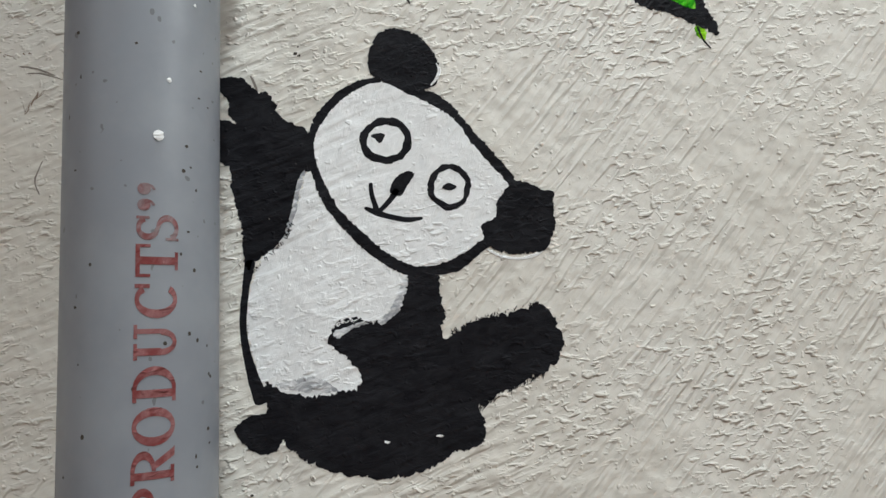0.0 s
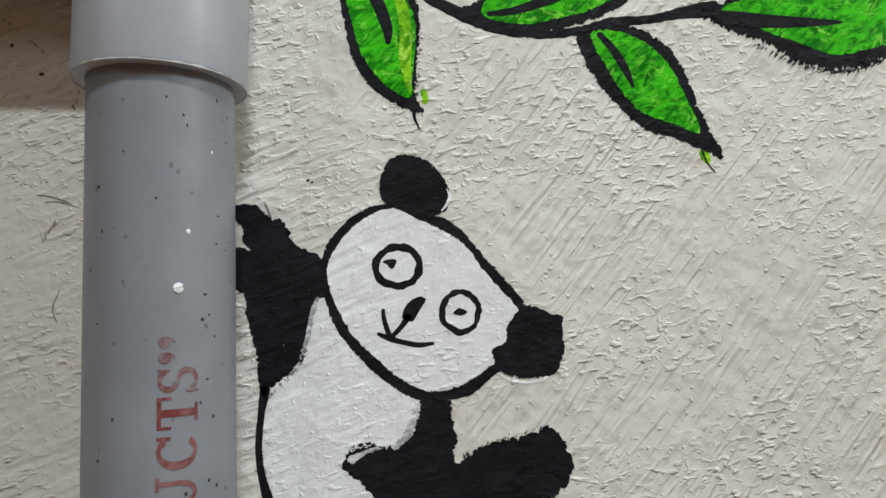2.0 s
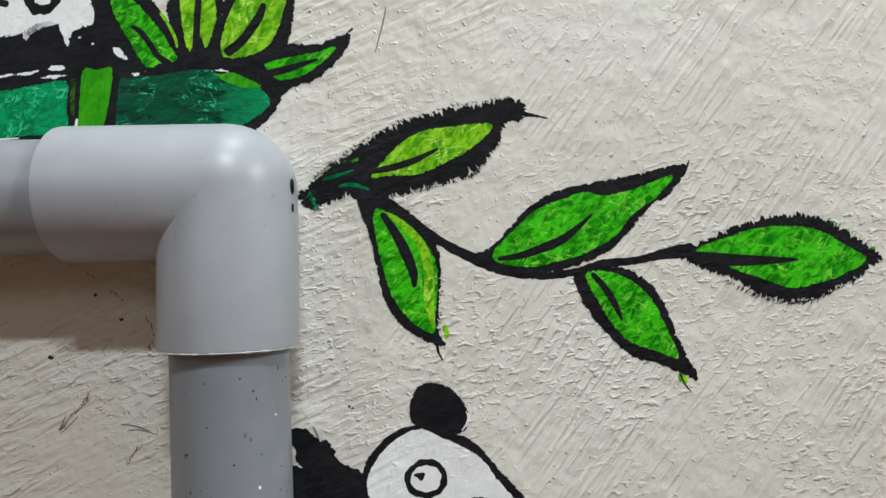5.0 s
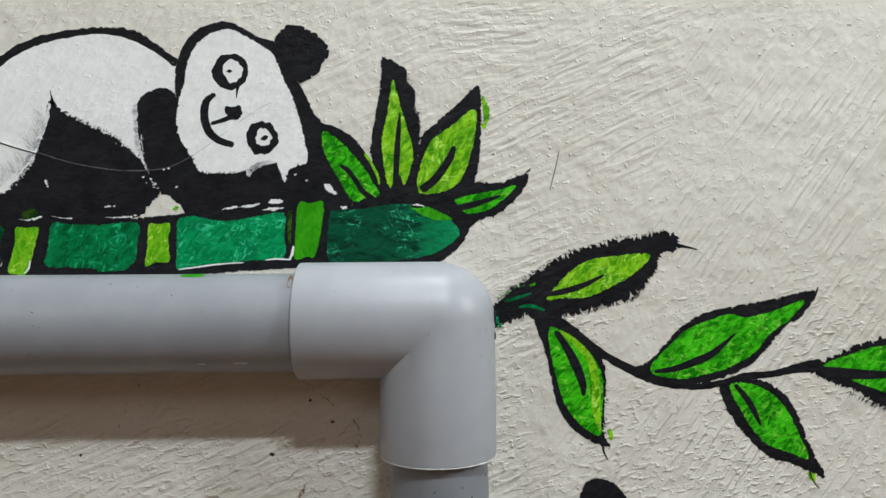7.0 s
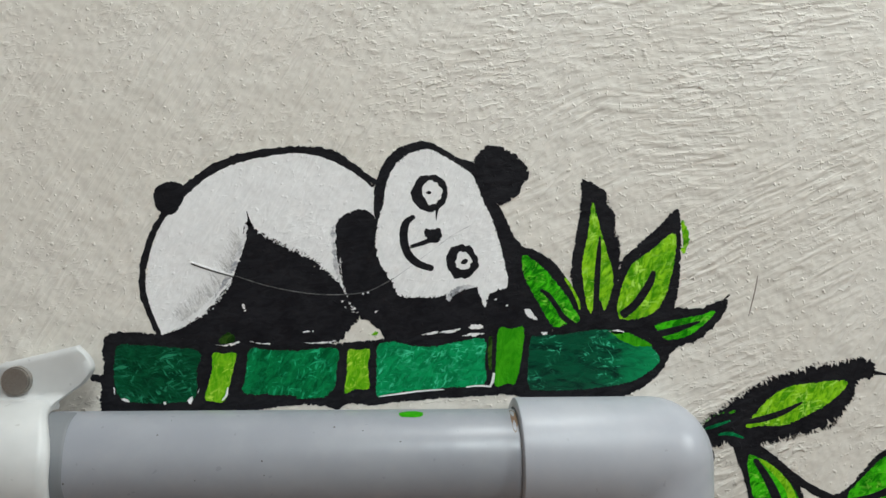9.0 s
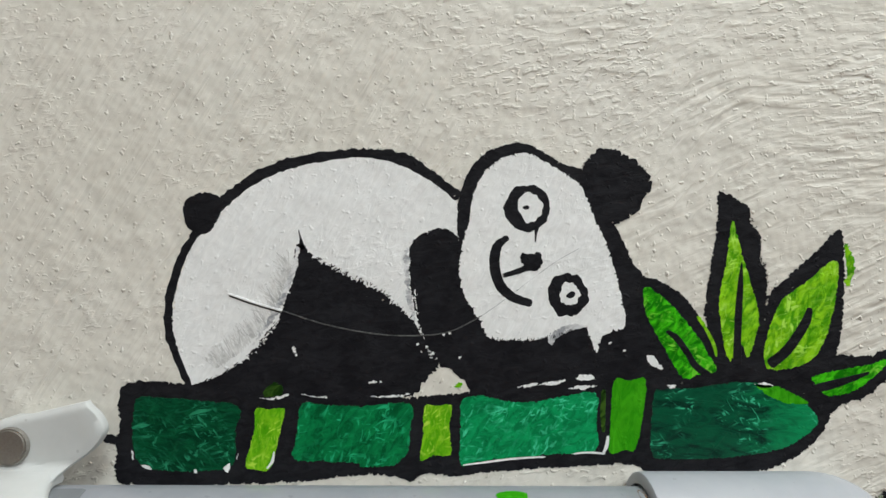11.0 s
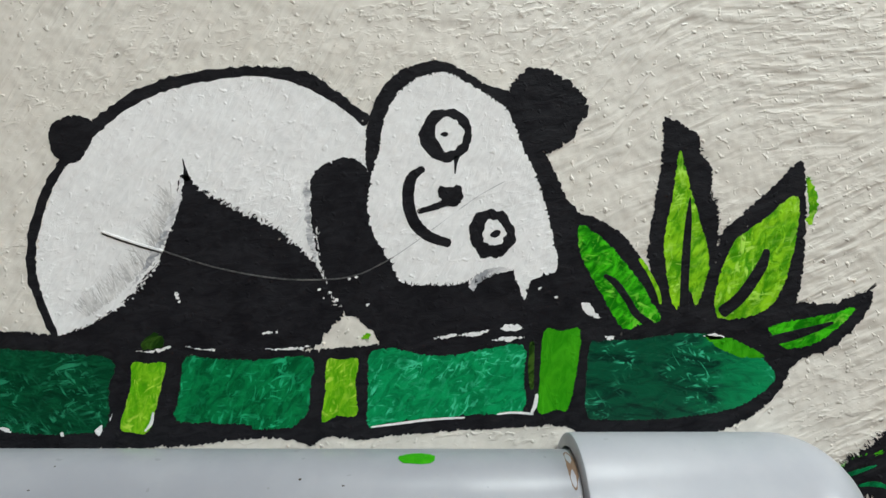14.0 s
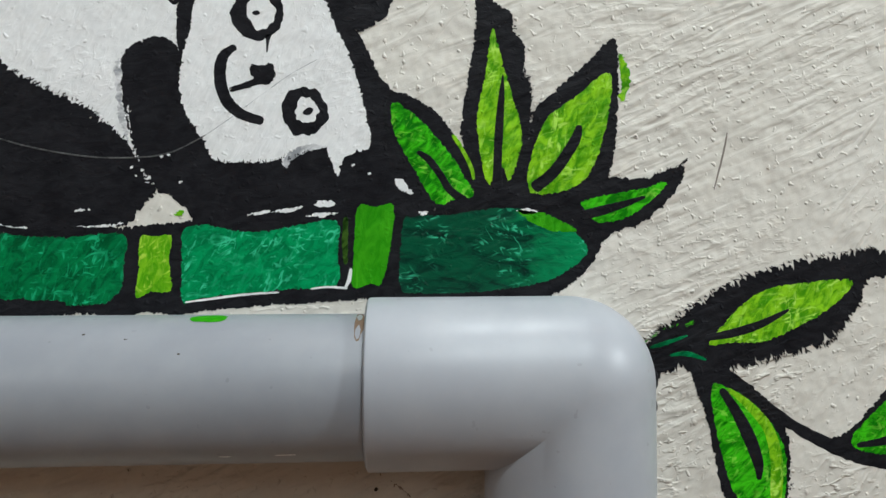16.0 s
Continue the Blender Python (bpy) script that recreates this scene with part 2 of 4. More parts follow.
def ragged(points, rough, pitch=0.45, seed=0.0):
    """Resamples a closed outline in millimetres and gives it a brush's uneven edge."""
    out, n = [], len(points)
    for i in range(n):
        a, b = points[i], points[(i + 1) % n]
        d = b - a
        length = float(np.hypot(*d))
        if length < 1e-6:
            continue
        side = np.array((d[1], -d[0])) / length
        for s in range(max(1, int(length / pitch))):
            q = a + d * s / max(1, int(length / pitch))
            w = noise.noise((q[0] * 0.35, q[1] * 0.35, seed)) + 1.1 * noise.noise((q[0] * 1.1, q[1] * 1.1, seed + 9))
            spike = noise.noise((q[0] * 2.3, q[1] * 2.3, seed + 4))
            out.append(q + side * rough * (w + (3.0 * (spike - 0.12) if spike > 0.12 else 0)))
    return out


def fill(points, lift, rough=0.4, steps=7):
    """A filled dab of paint: closed outline in millimetres, lift off the wall in coats, with a rim down to the wall."""
    edge = ragged(curve(points, True, steps), 2.0 * rough, seed=points[0][0])
    PAINTED.append(np.array(edge[::3]))
    bm = bmesh.new()
    top = [bm.verts.new((q[0] / 1000, -lift * COAT, BASE_Z + q[1] / 1000)) for q in edge]
    low = [bm.verts.new((q[0] / 1000, -0.00002, BASE_Z + q[1] / 1000)) for q in edge]
    from_above = [Vector((q[0], q[1], 0)) for q in edge]
    for tri in tessellate([from_above]):
        try:
            bm.faces.new([top[i] for i in tri])
        except ValueError:
            pass
    n = len(top)
    for i in range(n):
        bm.faces.new((top[i], top[(i + 1) % n], low[(i + 1) % n], low[i]))
    for f in bm.faces:
        f.normal_update()
    flip = [f for f in bm.faces if f.normal.y > 0.5]
    bmesh.ops.reverse_faces(bm, faces=flip)
    return bm


def stroke(points, lift, rough=0.12):
    """One brush stroke: centre line in millimetres with the width at each point."""
    line = curve(points, False, 8)
    bm, rows = bmesh.new(), []
    for i, q in enumerate(line):
        d = line[min(i + 1, len(line) - 1)] - line[max(i - 1, 0)]
        length = float(np.hypot(d[0], d[1])) or 1.0
        side = np.array((-d[1], d[0])) / length
        ends = min(1.0, 0.45 + 0.5 * min(i, len(line) - 1 - i))
        half = max(q[2], 0.2) / 2 * ends
        row = []
        for k, h in ((-1, 0.1), (-0.8, 1), (0.8, 1), (1, 0.1)):
            w = half * k
            if abs(k) == 1:
                w += k * rough * (2.2 * noise.noise((q[0] * 1.7 + k * 7, q[1] * 1.7, lift)) + 1.2 * noise.noise((q[0] * 0.5 + k * 3, q[1] * 0.5, lift)))
            row.append(bm.verts.new(((q[0] + side[0] * w) / 1000, -lift * h * COAT, BASE_Z + (q[1] + side[1] * w) / 1000)))
        rows.append(row)
    for a, b in zip(rows, rows[1:]):
        for k in range(3):
            bm.faces.new((a[k], b[k], b[k + 1], a[k + 1]))
    for row in (rows[0], rows[-1]):
        bm.faces.new(row)
    return bm


def ring(cx, cz, rx, rz, ix, iz, lift, dx=0.0, dz=0.0, rough=0.8):
    """A painted ring: an oval with an oval hole whose centre is moved by dx, dz."""
    bm, rows, n = bmesh.new(), [], 56
    for i in range(n):
        a = 2 * math.pi * i / n
        w = rough * (noise.noise((math.cos(a) * 2.4, math.sin(a) * 2.4, cx)) + 0.5 * noise.noise((math.cos(a) * 7, math.sin(a) * 7, cz)))
        v = rough * noise.noise((math.cos(a) * 2.4, math.sin(a) * 2.4, cx + 5))
        pts = (((cx + (rx + w) * math.cos(a)), cz + (rz + w) * math.sin(a), 0.1), (cx + (rx + w - 0.25) * math.cos(a), cz + (rz + w - 0.25) * math.sin(a), 1),
               (cx + dx + (ix + v + 0.2) * math.cos(a), cz + dz + (iz + v + 0.2) * math.sin(a), 1), (cx + dx + (ix + v) * math.cos(a), cz + dz + (iz + v) * math.sin(a), 0.1))
        rows.append([bm.verts.new((x / 1000, -lift * h * COAT, BASE_Z + z / 1000)) for x, z, h in pts])
    for i in range(n):
        a, b = rows[i], rows[(i + 1) % n]
        for k in range(3):
            bm.faces.new((a[k], a[k + 1], b[k + 1], b[k]))
    return bm


def fringe(path, count, length, lift, aim, spread=25, seed=1):
    """Dry bristle marks along a line in millimetres, all leaning about the angle aim."""
    rng, bm = random.Random(seed), bmesh.new()
    line = curve(path, False, 10)
    for i in range(count):
        q = line[min(len(line) - 1, int(rng.random() * len(line)))] + np.array((rng.gauss(0, 0.3), rng.gauss(0, 0.3)))
        a = radians(rng.gauss(aim, spread))
        d, long, half = np.array((math.cos(a), math.sin(a))), length * rng.uniform(0.4, 1.2), rng.uniform(0.1, 0.26)
        side = np.array((-d[1], d[0]))
        spots = (q - side * half, q + d * long * 0.6 - side * half * 0.8, q + d * long, q + d * long * 0.6 + side * half * 0.8, q + side * half)
        bm.faces.new([bm.verts.new((p[0] / 1000, -(lift + 0.002 * i % 0.05) * COAT, BASE_Z + p[1] / 1000)) for p in spots])
    for f in bm.faces:
        f.normal_update()
    bmesh.ops.reverse_faces(bm, faces=[f for f in bm.faces if f.normal.y > 0])
    return bm


def oval(cx, cz, rx, rz, turn=0.0, n=10):
    c, s = math.cos(radians(turn)), math.sin(radians(turn))
    return [(cx + rx * math.cos(a) * c - rz * math.sin(a) * s, cz + rx * math.cos(a) * s + rz * math.sin(a) * c) for a in (2 * math.pi * i / n for i in range(n))]


# ---- the room: the painted wall and plain walls that close the place ----
for name, box, material in (("wall_north", (-2.2, 2.9, 0, 0.15, 0, 3.2), WALL), ("wall_south", (-2.2, 2.9, -3.15, -3, 0, 3.2), ROOM), ("wall_east", (2.9, 3.05, -3.15, 0.15, 0, 3.2), ROOM),
                            ("wall_west", (-2.35, -2.2, -3.15, 0.15, 0, 3.2), ROOM), ("floor", (-2.35, 3.05, -3.15, 0.15, -0.1, 0), ROOM), ("ceiling", (-2.35, 3.05, -3.15, 0.15, 3.2, 3.3), ROOM)):
    label = "cream painted plaster wall with rough brush relief" if name == "wall_north" else "plain painted surface closing the room"
    tagged(part(name, slab(*box), material), label, name.split("_")[0], kind="structure")

# ---- pipes ----
# fitted sizes, in millimetres from the elbow centre unless they say metres
EYE_A = (88, -130, 9.9, 8.9, 6.7, 5.9)
EYE_B = (111.5, -147.4, 8.4, 8.8, 5.7, 6.1)
EYE_C = (-103.6, 131.5, 9.7, 10.1, 4.8, 6.3)
EYE_D = (-86.4, 95.5, 8.6, 9.2, 4.2, 4.6)
DX_C = 1.3
DZ_C = 0.6
DX_D = 0.9
DZ_D = 0.2
TEXT_ANGLE, TEXT_CAP = 45.6, 28.8
SPECKS = [(-79.8, -71.7, 1.0), (-60.5, -43.7, 0.8), (53.7, -96.9, 0.6), (-48.6, -55.1, 0.9), (-80.6, -71.3, 1.0), (-178.4, -70.2, 0.7), (55.0, -97.7, 0.6), (54.7, -94.2, 0.4), (40.9, -258.6, 0.5)]
CLAMP_X = -0.2696
EAR_EDGE = [-0.2815, -0.2792, -0.2705, -0.2662, -0.2685, -0.2735]
EAR_LEFT = (-0.3077, -0.3113)
EAR_TOP = (0.045, 0.0558)
SCREW = (-299.9, 37.8)
V_X, V_LEAN, V_Y, PIPE_R = 0.0049, -0.0217, -0.0209, 0.0242  # upright pipe: axis at the elbow's height, lean, distance off the wall, radius
H_Z, H_LEAN, H_Y = 1.4981, -0.0029, -0.0215  # level pipe
SOCKET_R, SOCKET_X, SOCKET_Z = 0.0288, -0.0622, 1.4326  # elbow sockets and where they end


def tube(axis_point, radius, stations, seg=64, wall=0.002):
    """A hollow tube along stations given by axis_point(s) -> (centre, u, v)."""
    bm, loops = bmesh.new(), []
    for s, r in stations:
        c, u, v = axis_point(s)
        loops.append([bm.verts.new(c + u * r * math.cos(2 * math.pi * i / seg) + v * r * math.sin(2 * math.pi * i / seg)) for i in range(seg)])
    for a, b in zip(loops, loops[1:]):
        for i in range(seg):
            bm.faces.new((a[i], a[(i + 1) % seg], b[(i + 1) % seg], b[i]))
    bmesh.ops.recalc_face_normals(bm, faces=bm.faces[:])
    return bm


def upright(z):
    return Vector((V_X + V_LEAN * (z - BASE_Z), V_Y, z)), Vector((1, 0, 0)), Vector((0, 1, 0))


def level(x):
    return Vector((x, H_Y, H_Z + H_LEAN * x)), Vector((0, 0, 1)), Vector((0, 1, 0))


vertical_pipe = thing("drain_pipe", "grey plastic upright drain pipe with faded red print", "pipe", "drain pipes")
part("tube", tube(upright, PIPE_R, [(0.02, PIPE_R), (0.9, PIPE_R), (1.2, PIPE_R), (SOCKET_Z + 0.02, PIPE_R)]), PIPE, vertical_pipe, smooth=40)
level_pipe = thing("drain_pipe", "grey plastic level drain pipe below the painted bamboo", "pipe", "drain pipes")
part("tube", tube(level, PIPE_R, [(-2.15, PIPE_R), (-1, PIPE_R), (-0.4, PIPE_R), (-0.2, PIPE_R), (SOCKET_X + 0.02, PIPE_R)]), PALE_PIPE, level_pipe, smooth=40)


def on_pipe(at, s, angle, r):
    """A place on a pipe's skin: angle in degrees from the front, towards the second way."""
    c, u, v = at(s)
    return c + u * r * math.sin(radians(angle)) - v * r * math.cos(radians(angle))


def skin_dab(at, s0, angle0, length, arc, lift=0.00015, n=14):
    """A thin oval dab on a pipe's skin."""
    bm = bmesh.new()
    mid = bm.verts.new(on_pipe(at, s0, angle0, PIPE_R + lift))
    rim = []
    for i in range(n):
        a = 2 * math.pi * i / n
        k = 1 + 0.25 * noise.noise((math.cos(a) * 2, math.sin(a) * 2, s0 * 99))
        rim.append(bm.verts.new(on_pipe(at, s0 + k * length / 2 * math.cos(a), angle0 + k * arc / 2 * math.sin(a), PIPE_R + lift * 0.6)))
    for i in range(n):
        bm.faces.new((mid, rim[i], rim[(i + 1) % n]))
    bmesh.ops.recalc_face_normals(bm, faces=bm.faces[:])
    return bm


part("paint_spot", skin_dab(level, -0.113, 76, 0.0125, 16), BAND, level_pipe, "lime green paint drip")
for s, a, w, h in ((1.3615, 33, 0.0034, 7), (1.3795, 40, 0.0015, 3), (1.4065, 60, 0.001, 2)):
    part("plaster_spot", skin_dab(upright, s, a, w, h, 0.0005), WHITE, vertical_pipe, "white plaster fleck")
part("dirt_stain", skin_dab(level, -0.0642, 66, 0.0032, 42, 0.0002), STAIN, level_pipe, "brown dirt in the joint")
spots = random.Random(5)
for i in range(46):
    part("dirt_spot", skin_dab(upright, spots.uniform(1.23, 1.425), spots.uniform(-45, 85), spots.uniform(0.0006, 0.0016), spots.uniform(1.2, 3.4), 0.0001, 7), DIRT, vertical_pipe)
for i in range(9):
    part("dirt_spot", skin_dab(level, spots.uniform(-0.27, -0.075), spots.uniform(-20, 75), spots.uniform(0.0005, 0.0013), spots.uniform(1.0, 2.4), 0.0001, 7), DIRT, level_pipe)
for s in (-0.088, -0.085, -0.105, -0.24):
    part("scuff", skin_dab(level, s, -48 + 60 * (s + 0.088), 0.004, 2.0, 0.00012, 8), WHITE, level_pipe, "pale scuff")


def bar(u0, v0, u1, v1):
    return [(u0, v0), (u1, v0), (u1, v1), (u0, v1)], None


def bow(cu, cv, ou, ov, iu, iv, a0, a1):
    """A piece of an oval ring between two angles."""
    turn = [radians(a0 + (a1 - a0) * i / 20) for i in range(21)]
    return [(cu + ou * math.cos(a), cv + ov * math.sin(a)) for a in turn], [(cu + iu * math.cos(a), cv + iv * math.sin(a)) for a in turn]


STEM = [bar(0.12, 0.09, 0.34, 0.91), bar(0, 0, 0.48, 0.09), bar(0, 0.91, 0.40, 1)]
BOWL = [bow(0.36, 0.72, 0.58, 0.28, 0.34, 0.19, -90, 90)]
LETTERS = {
    "P": STEM + BOWL,
    "R": STEM + BOWL + [([(0.40, 0.46), (0.62, 0.46), (1.0, 0.0), (0.74, 0.0)], None)],
    "O": [bow(0.5, 0.5, 0.5, 0.5, 0.27, 0.4, 0, 360)],
    "D": STEM + [bow(0.36, 0.5, 0.62, 0.5, 0.38, 0.41, -90, 90)],
    "U": [bar(0.12, 0.38, 0.33, 0.92), bar(0.74, 0.38, 0.88, 0.92), bar(0, 0.92, 0.46, 1), bar(0.6, 0.92, 1, 1), bow(0.5, 0.38, 0.38, 0.38, 0.2, 0.28, 180, 360)],
    "C": [bow(0.52, 0.5, 0.52, 0.5, 0.28, 0.4, 42, 318), bar(0.84, 0.66, 0.95, 1)],
    "T": [bar(0.38, 0.08, 0.62, 0.9), bar(0.22, 0, 0.78, 0.08), bar(0, 0.9, 1, 1), bar(0, 0.66, 0.09, 0.9), bar(0.91, 0.66, 1, 0.9)],
    "S": [bow(0.5, 0.735, 0.46, 0.265, 0.22, 0.165, 20, 270), bow(0.5, 0.275, 0.5, 0.275, 0.26, 0.175, -160, 90), bar(0.82, 0.70, 0.92, 1), bar(0.05, 0, 0.15, 0.32)],
    "\u201d": [bow(0.22, 0.84, 0.2, 0.15, 0.004, 0.003, 0, 360), bow(0.12, 0.8, 0.3, 0.24, 0.22, 0.17, -70, 10), bow(0.76, 0.84, 0.2, 0.15, 0.004, 0.003, 0, 360), bow(0.66, 0.8, 0.3, 0.24, 0.22, 0.17, -70, 10)],
}


def letter_print(shapes, foot, length, base, cap):
    """A serif letter printed on the upright pipe, reading upwards: base is the angle of its foot line, cap its height in degrees."""
    bm = bmesh.new()
    for k, (outer, inner) in enumerate(shapes):
        r = PIPE_R + 0.00012 + 0.00001 * k
        if inner is None:
            (u0, v0), (u1, v1), (u2, v2), (u3, v3) = outer
            cells = [(i / 8, (i + 1) / 8) for i in range(8)]
            quads = [[(u0 + (u3 - u0) * p, v0 + (v3 - v0) * p), (u1 + (u2 - u1) * p, v1 + (v2 - v1) * p), (u1 + (u2 - u1) * q, v1 + (v2 - v1) * q), (u0 + (u3 - u0) * q, v0 + (v3 - v0) * q)] for p, q in cells]
        else:
            quads = [[outer[i], outer[i + 1], inner[i + 1], inner[i]] for i in range(len(outer) - 1)]
        for quad in quads:
            bm.faces.new([bm.verts.new(on_pipe(upright, foot + u * length, base - cap * v, r)) for u, v in quad])
    bmesh.ops.remove_doubles(bm, verts=bm.verts[:], dist=0.000002)
    bmesh.ops.recalc_face_normals(bm, faces=bm.faces[:])
    out = [f for f in bm.faces if f.normal.y > 0]
    bmesh.ops.reverse_faces(bm, faces=out)
    return bm


for ch, foot, length in (("P", 1.2465, 0.0099), ("R", 1.2568, 0.0103), ("O", 1.2677, 0.0114), ("D", 1.2806, 0.0108), ("U", 1.2931, 0.0105), ("C", 1.3055, 0.0108), ("T", 1.3179, 0.0099), ("S", 1.3287, 0.0083), ("\u201d", 1.3378, 0.0090)):
    base = TEXT_ANGLE + (foot - 1.2465) * 25
    part("letter", letter_print(LETTERS[ch], foot, length, base, TEXT_CAP), FADED if ch in "S\u201d" else RED, vertical_pipe, "faded red printed letter")


def elbow_bend(radius, x_end, z_end, seg=72, turns=12):
    """A square elbow: two sockets meeting in a mitre on the inside and a round on the outside, with a lip at each mouth."""
    bm, rings = bmesh.new(), []

    def spot(phi, station, r):
        a, v = r * math.cos(phi), r * math.sin(phi)  # a: towards the wall, v: towards the outer corner
        kind, s = station
        if kind == "h":
            return (s, a, v)
        if kind == "v":
            return (v, a, s)
        return (v * math.sin(s), a, v * math.cos(s)) if v >= 0 else (v, a, v)

    inner = PIPE_R + 0.0001
    stations = [(("h", x_end + 0.012), inner), (("h", x_end), inner), (("h", x_end), radius - 0.0012), (("h", x_end + 0.0006), radius - 0.0002), (("h", x_end + 0.0015), radius)]
    stations += [(("h", -radius - 0.001), radius)]
    stations += [(("c", radians(90 * i / turns)), radius) for i in range(turns + 1)]
    stations += [(("v", -radius - 0.001), radius), (("v", z_end + 0.0015), radius), (("v", z_end + 0.0006), radius - 0.0002), (("v", z_end), radius - 0.0012), (("v", z_end), inner), (("v", z_end + 0.012), inner)]
    for station, r in stations:
        rings.append([bm.verts.new(spot(2 * math.pi * i / seg, station, r)) for i in range(seg)])
    for a, b in zip(rings, rings[1:]):
        for i in range(seg):
            bm.faces.new((a[i], a[(i + 1) % seg], b[(i + 1) % seg], b[i]))
    bmesh.ops.remove_doubles(bm, verts=bm.verts[:], dist=0.00002)
    bmesh.ops.recalc_face_normals(bm, faces=bm.faces[:])
    for v in bm.verts:
        v.co = v.co + Vector((V_X + 0.0013, V_Y, H_Z + 0.0010))
    return bm


elbow = thing("pipe_elbow", "pale grey plastic elbow joining the two drain pipes", "pipe fitting")
part("bend", elbow_bend(SOCKET_R, SOCKET_X - V_X - 0.0013, SOCKET_Z - H_Z - 0.0010), ELBOW, elbow, smooth=38)
for x, z, r in ((0.0343, 1.500, 0.0022), (0.0345, 1.491, 0.0012)):
    bm = bmesh.new()
    bmesh.ops.create_icosphere(bm, subdivisions=2, radius=r, matrix=Matrix.LocRotScale((x, V_Y - 0.006, z), None, (0.4, 1, 1.6)))
    part("paint_drip", bm, BLACK, elbow, "black paint drip")



def burr(radius, z, seg=120):
    """The rough moulding edge round the lower mouth of the elbow."""
    bm, rows = bmesh.new(), []
    for i in range(seg):
        a = 2 * math.pi * i / seg
        w = 0.00022 + 0.0004 * max(0.0, noise.noise((math.cos(a) * 9, math.sin(a) * 9, 2.0)))
        c = Vector((V_X + 0.0013, V_Y, z))
        out = Vector((math.cos(a), math.sin(a), 0))
        rows.append([bm.verts.new(c + out * (radius + dr * w) + Vector((0, 0, dz * w))) for dr, dz in ((-1, -0.6), (0.4, -1.2), (1, 0), (0.2, 1))])
    for i in range(seg):
        p, q = rows[i], rows[(i + 1) % seg]
        for k in range(4):
            bm.faces.new((p[k], p[(k + 1) % 4], q[(k + 1) % 4], q[k]))
    bmesh.ops.recalc_face_normals(bm, faces=bm.faces[:])
    return bm


part("burr", burr(SOCKET_R - 0.0003, SOCKET_Z + 0.0002), CLAMP, elbow, "pale rough moulding edge", smooth=60)

# clamp round the level pipe, with an ear screwed to the wall
clamp = thing("pipe_clamp", "white plastic saddle clamp screwed over the level pipe", "pipe clamp")


def clamp_band(x0, x1):
    bm, rows = bmesh.new(), []
    section = ((x0, 0.0), (x0, 0.0035), (x0 + 0.002, 0.0048), (x1 - 0.0045, 0.0048), (x1 - 0.001, 0.0036), (x1, 0.0016), (x1 - 0.0005, 0.0))
    for i in range(45):
        a = radians(-100 + 198 * i / 44)
        row = []
        for x, h in section:
            c = level(x)[0]
            r = PIPE_R + 0.0012 + h
            x -= 0.0115 * max(0.0, math.sin(a)) ** 3 * (x - x0) / (x1 - x0)
            row.append(bm.verts.new((x, c.y - r * math.cos(a), c.z + r * math.sin(a))))
        rows.append(row)
    for p, q in zip(rows, rows[1:]):
        for k in range(len(section)):
            j = (k + 1) % len(section)
            bm.faces.new((p[k], p[j], q[j], q[k]))
    bm.faces.new(rows[0]), bm.faces.new(rows[-1])
    bmesh.ops.recalc_face_normals(bm, faces=bm.faces[:])
    return bm


part("band", clamp_band(EAR_LEFT[0] - 0.003, CLAMP_X), CLAMP, clamp, smooth=50)


def clamp_shade(x0, x1):
    """A thin dark grey shell added on the pipe as the shade along the clamp band's edge."""
    bm, rows = bmesh.new(), []
    for i in range(45):
        a = radians(-88 + 172 * i / 44)
        far = x1 + 0.006 * max(0.0, -math.sin(a)) ** 2 - 0.004 * max(0.0, math.sin(a)) ** 2
        c = level(x0)[0]
        rows.append([bm.verts.new((x, c.y - (PIPE_R + h) * math.cos(a), c.z + (PIPE_R + h) * math.sin(a))) for x, h in ((x0, 0.0), (x0, 0.0006), (far - 0.0012, 0.0006), (far, 0.0001))])
    for p, q in zip(rows, rows[1:]):
        for k in range(3):
            bm.faces.new((p[k], p[k + 1], q[k + 1], q[k]))
    bmesh.ops.recalc_face_normals(bm, faces=bm.faces[:])
    return bm


part("shade_arc", clamp_shade(EAR_LEFT[0], CLAMP_X + 0.0042), ARC_GREY, clamp, "dark grey arc added as shade beside the band", smooth=50)


def curve_values(values):
    """Smooths a row of numbers."""
    return [float(v[0]) for v in curve([(v,) for v in values], False, 5)]


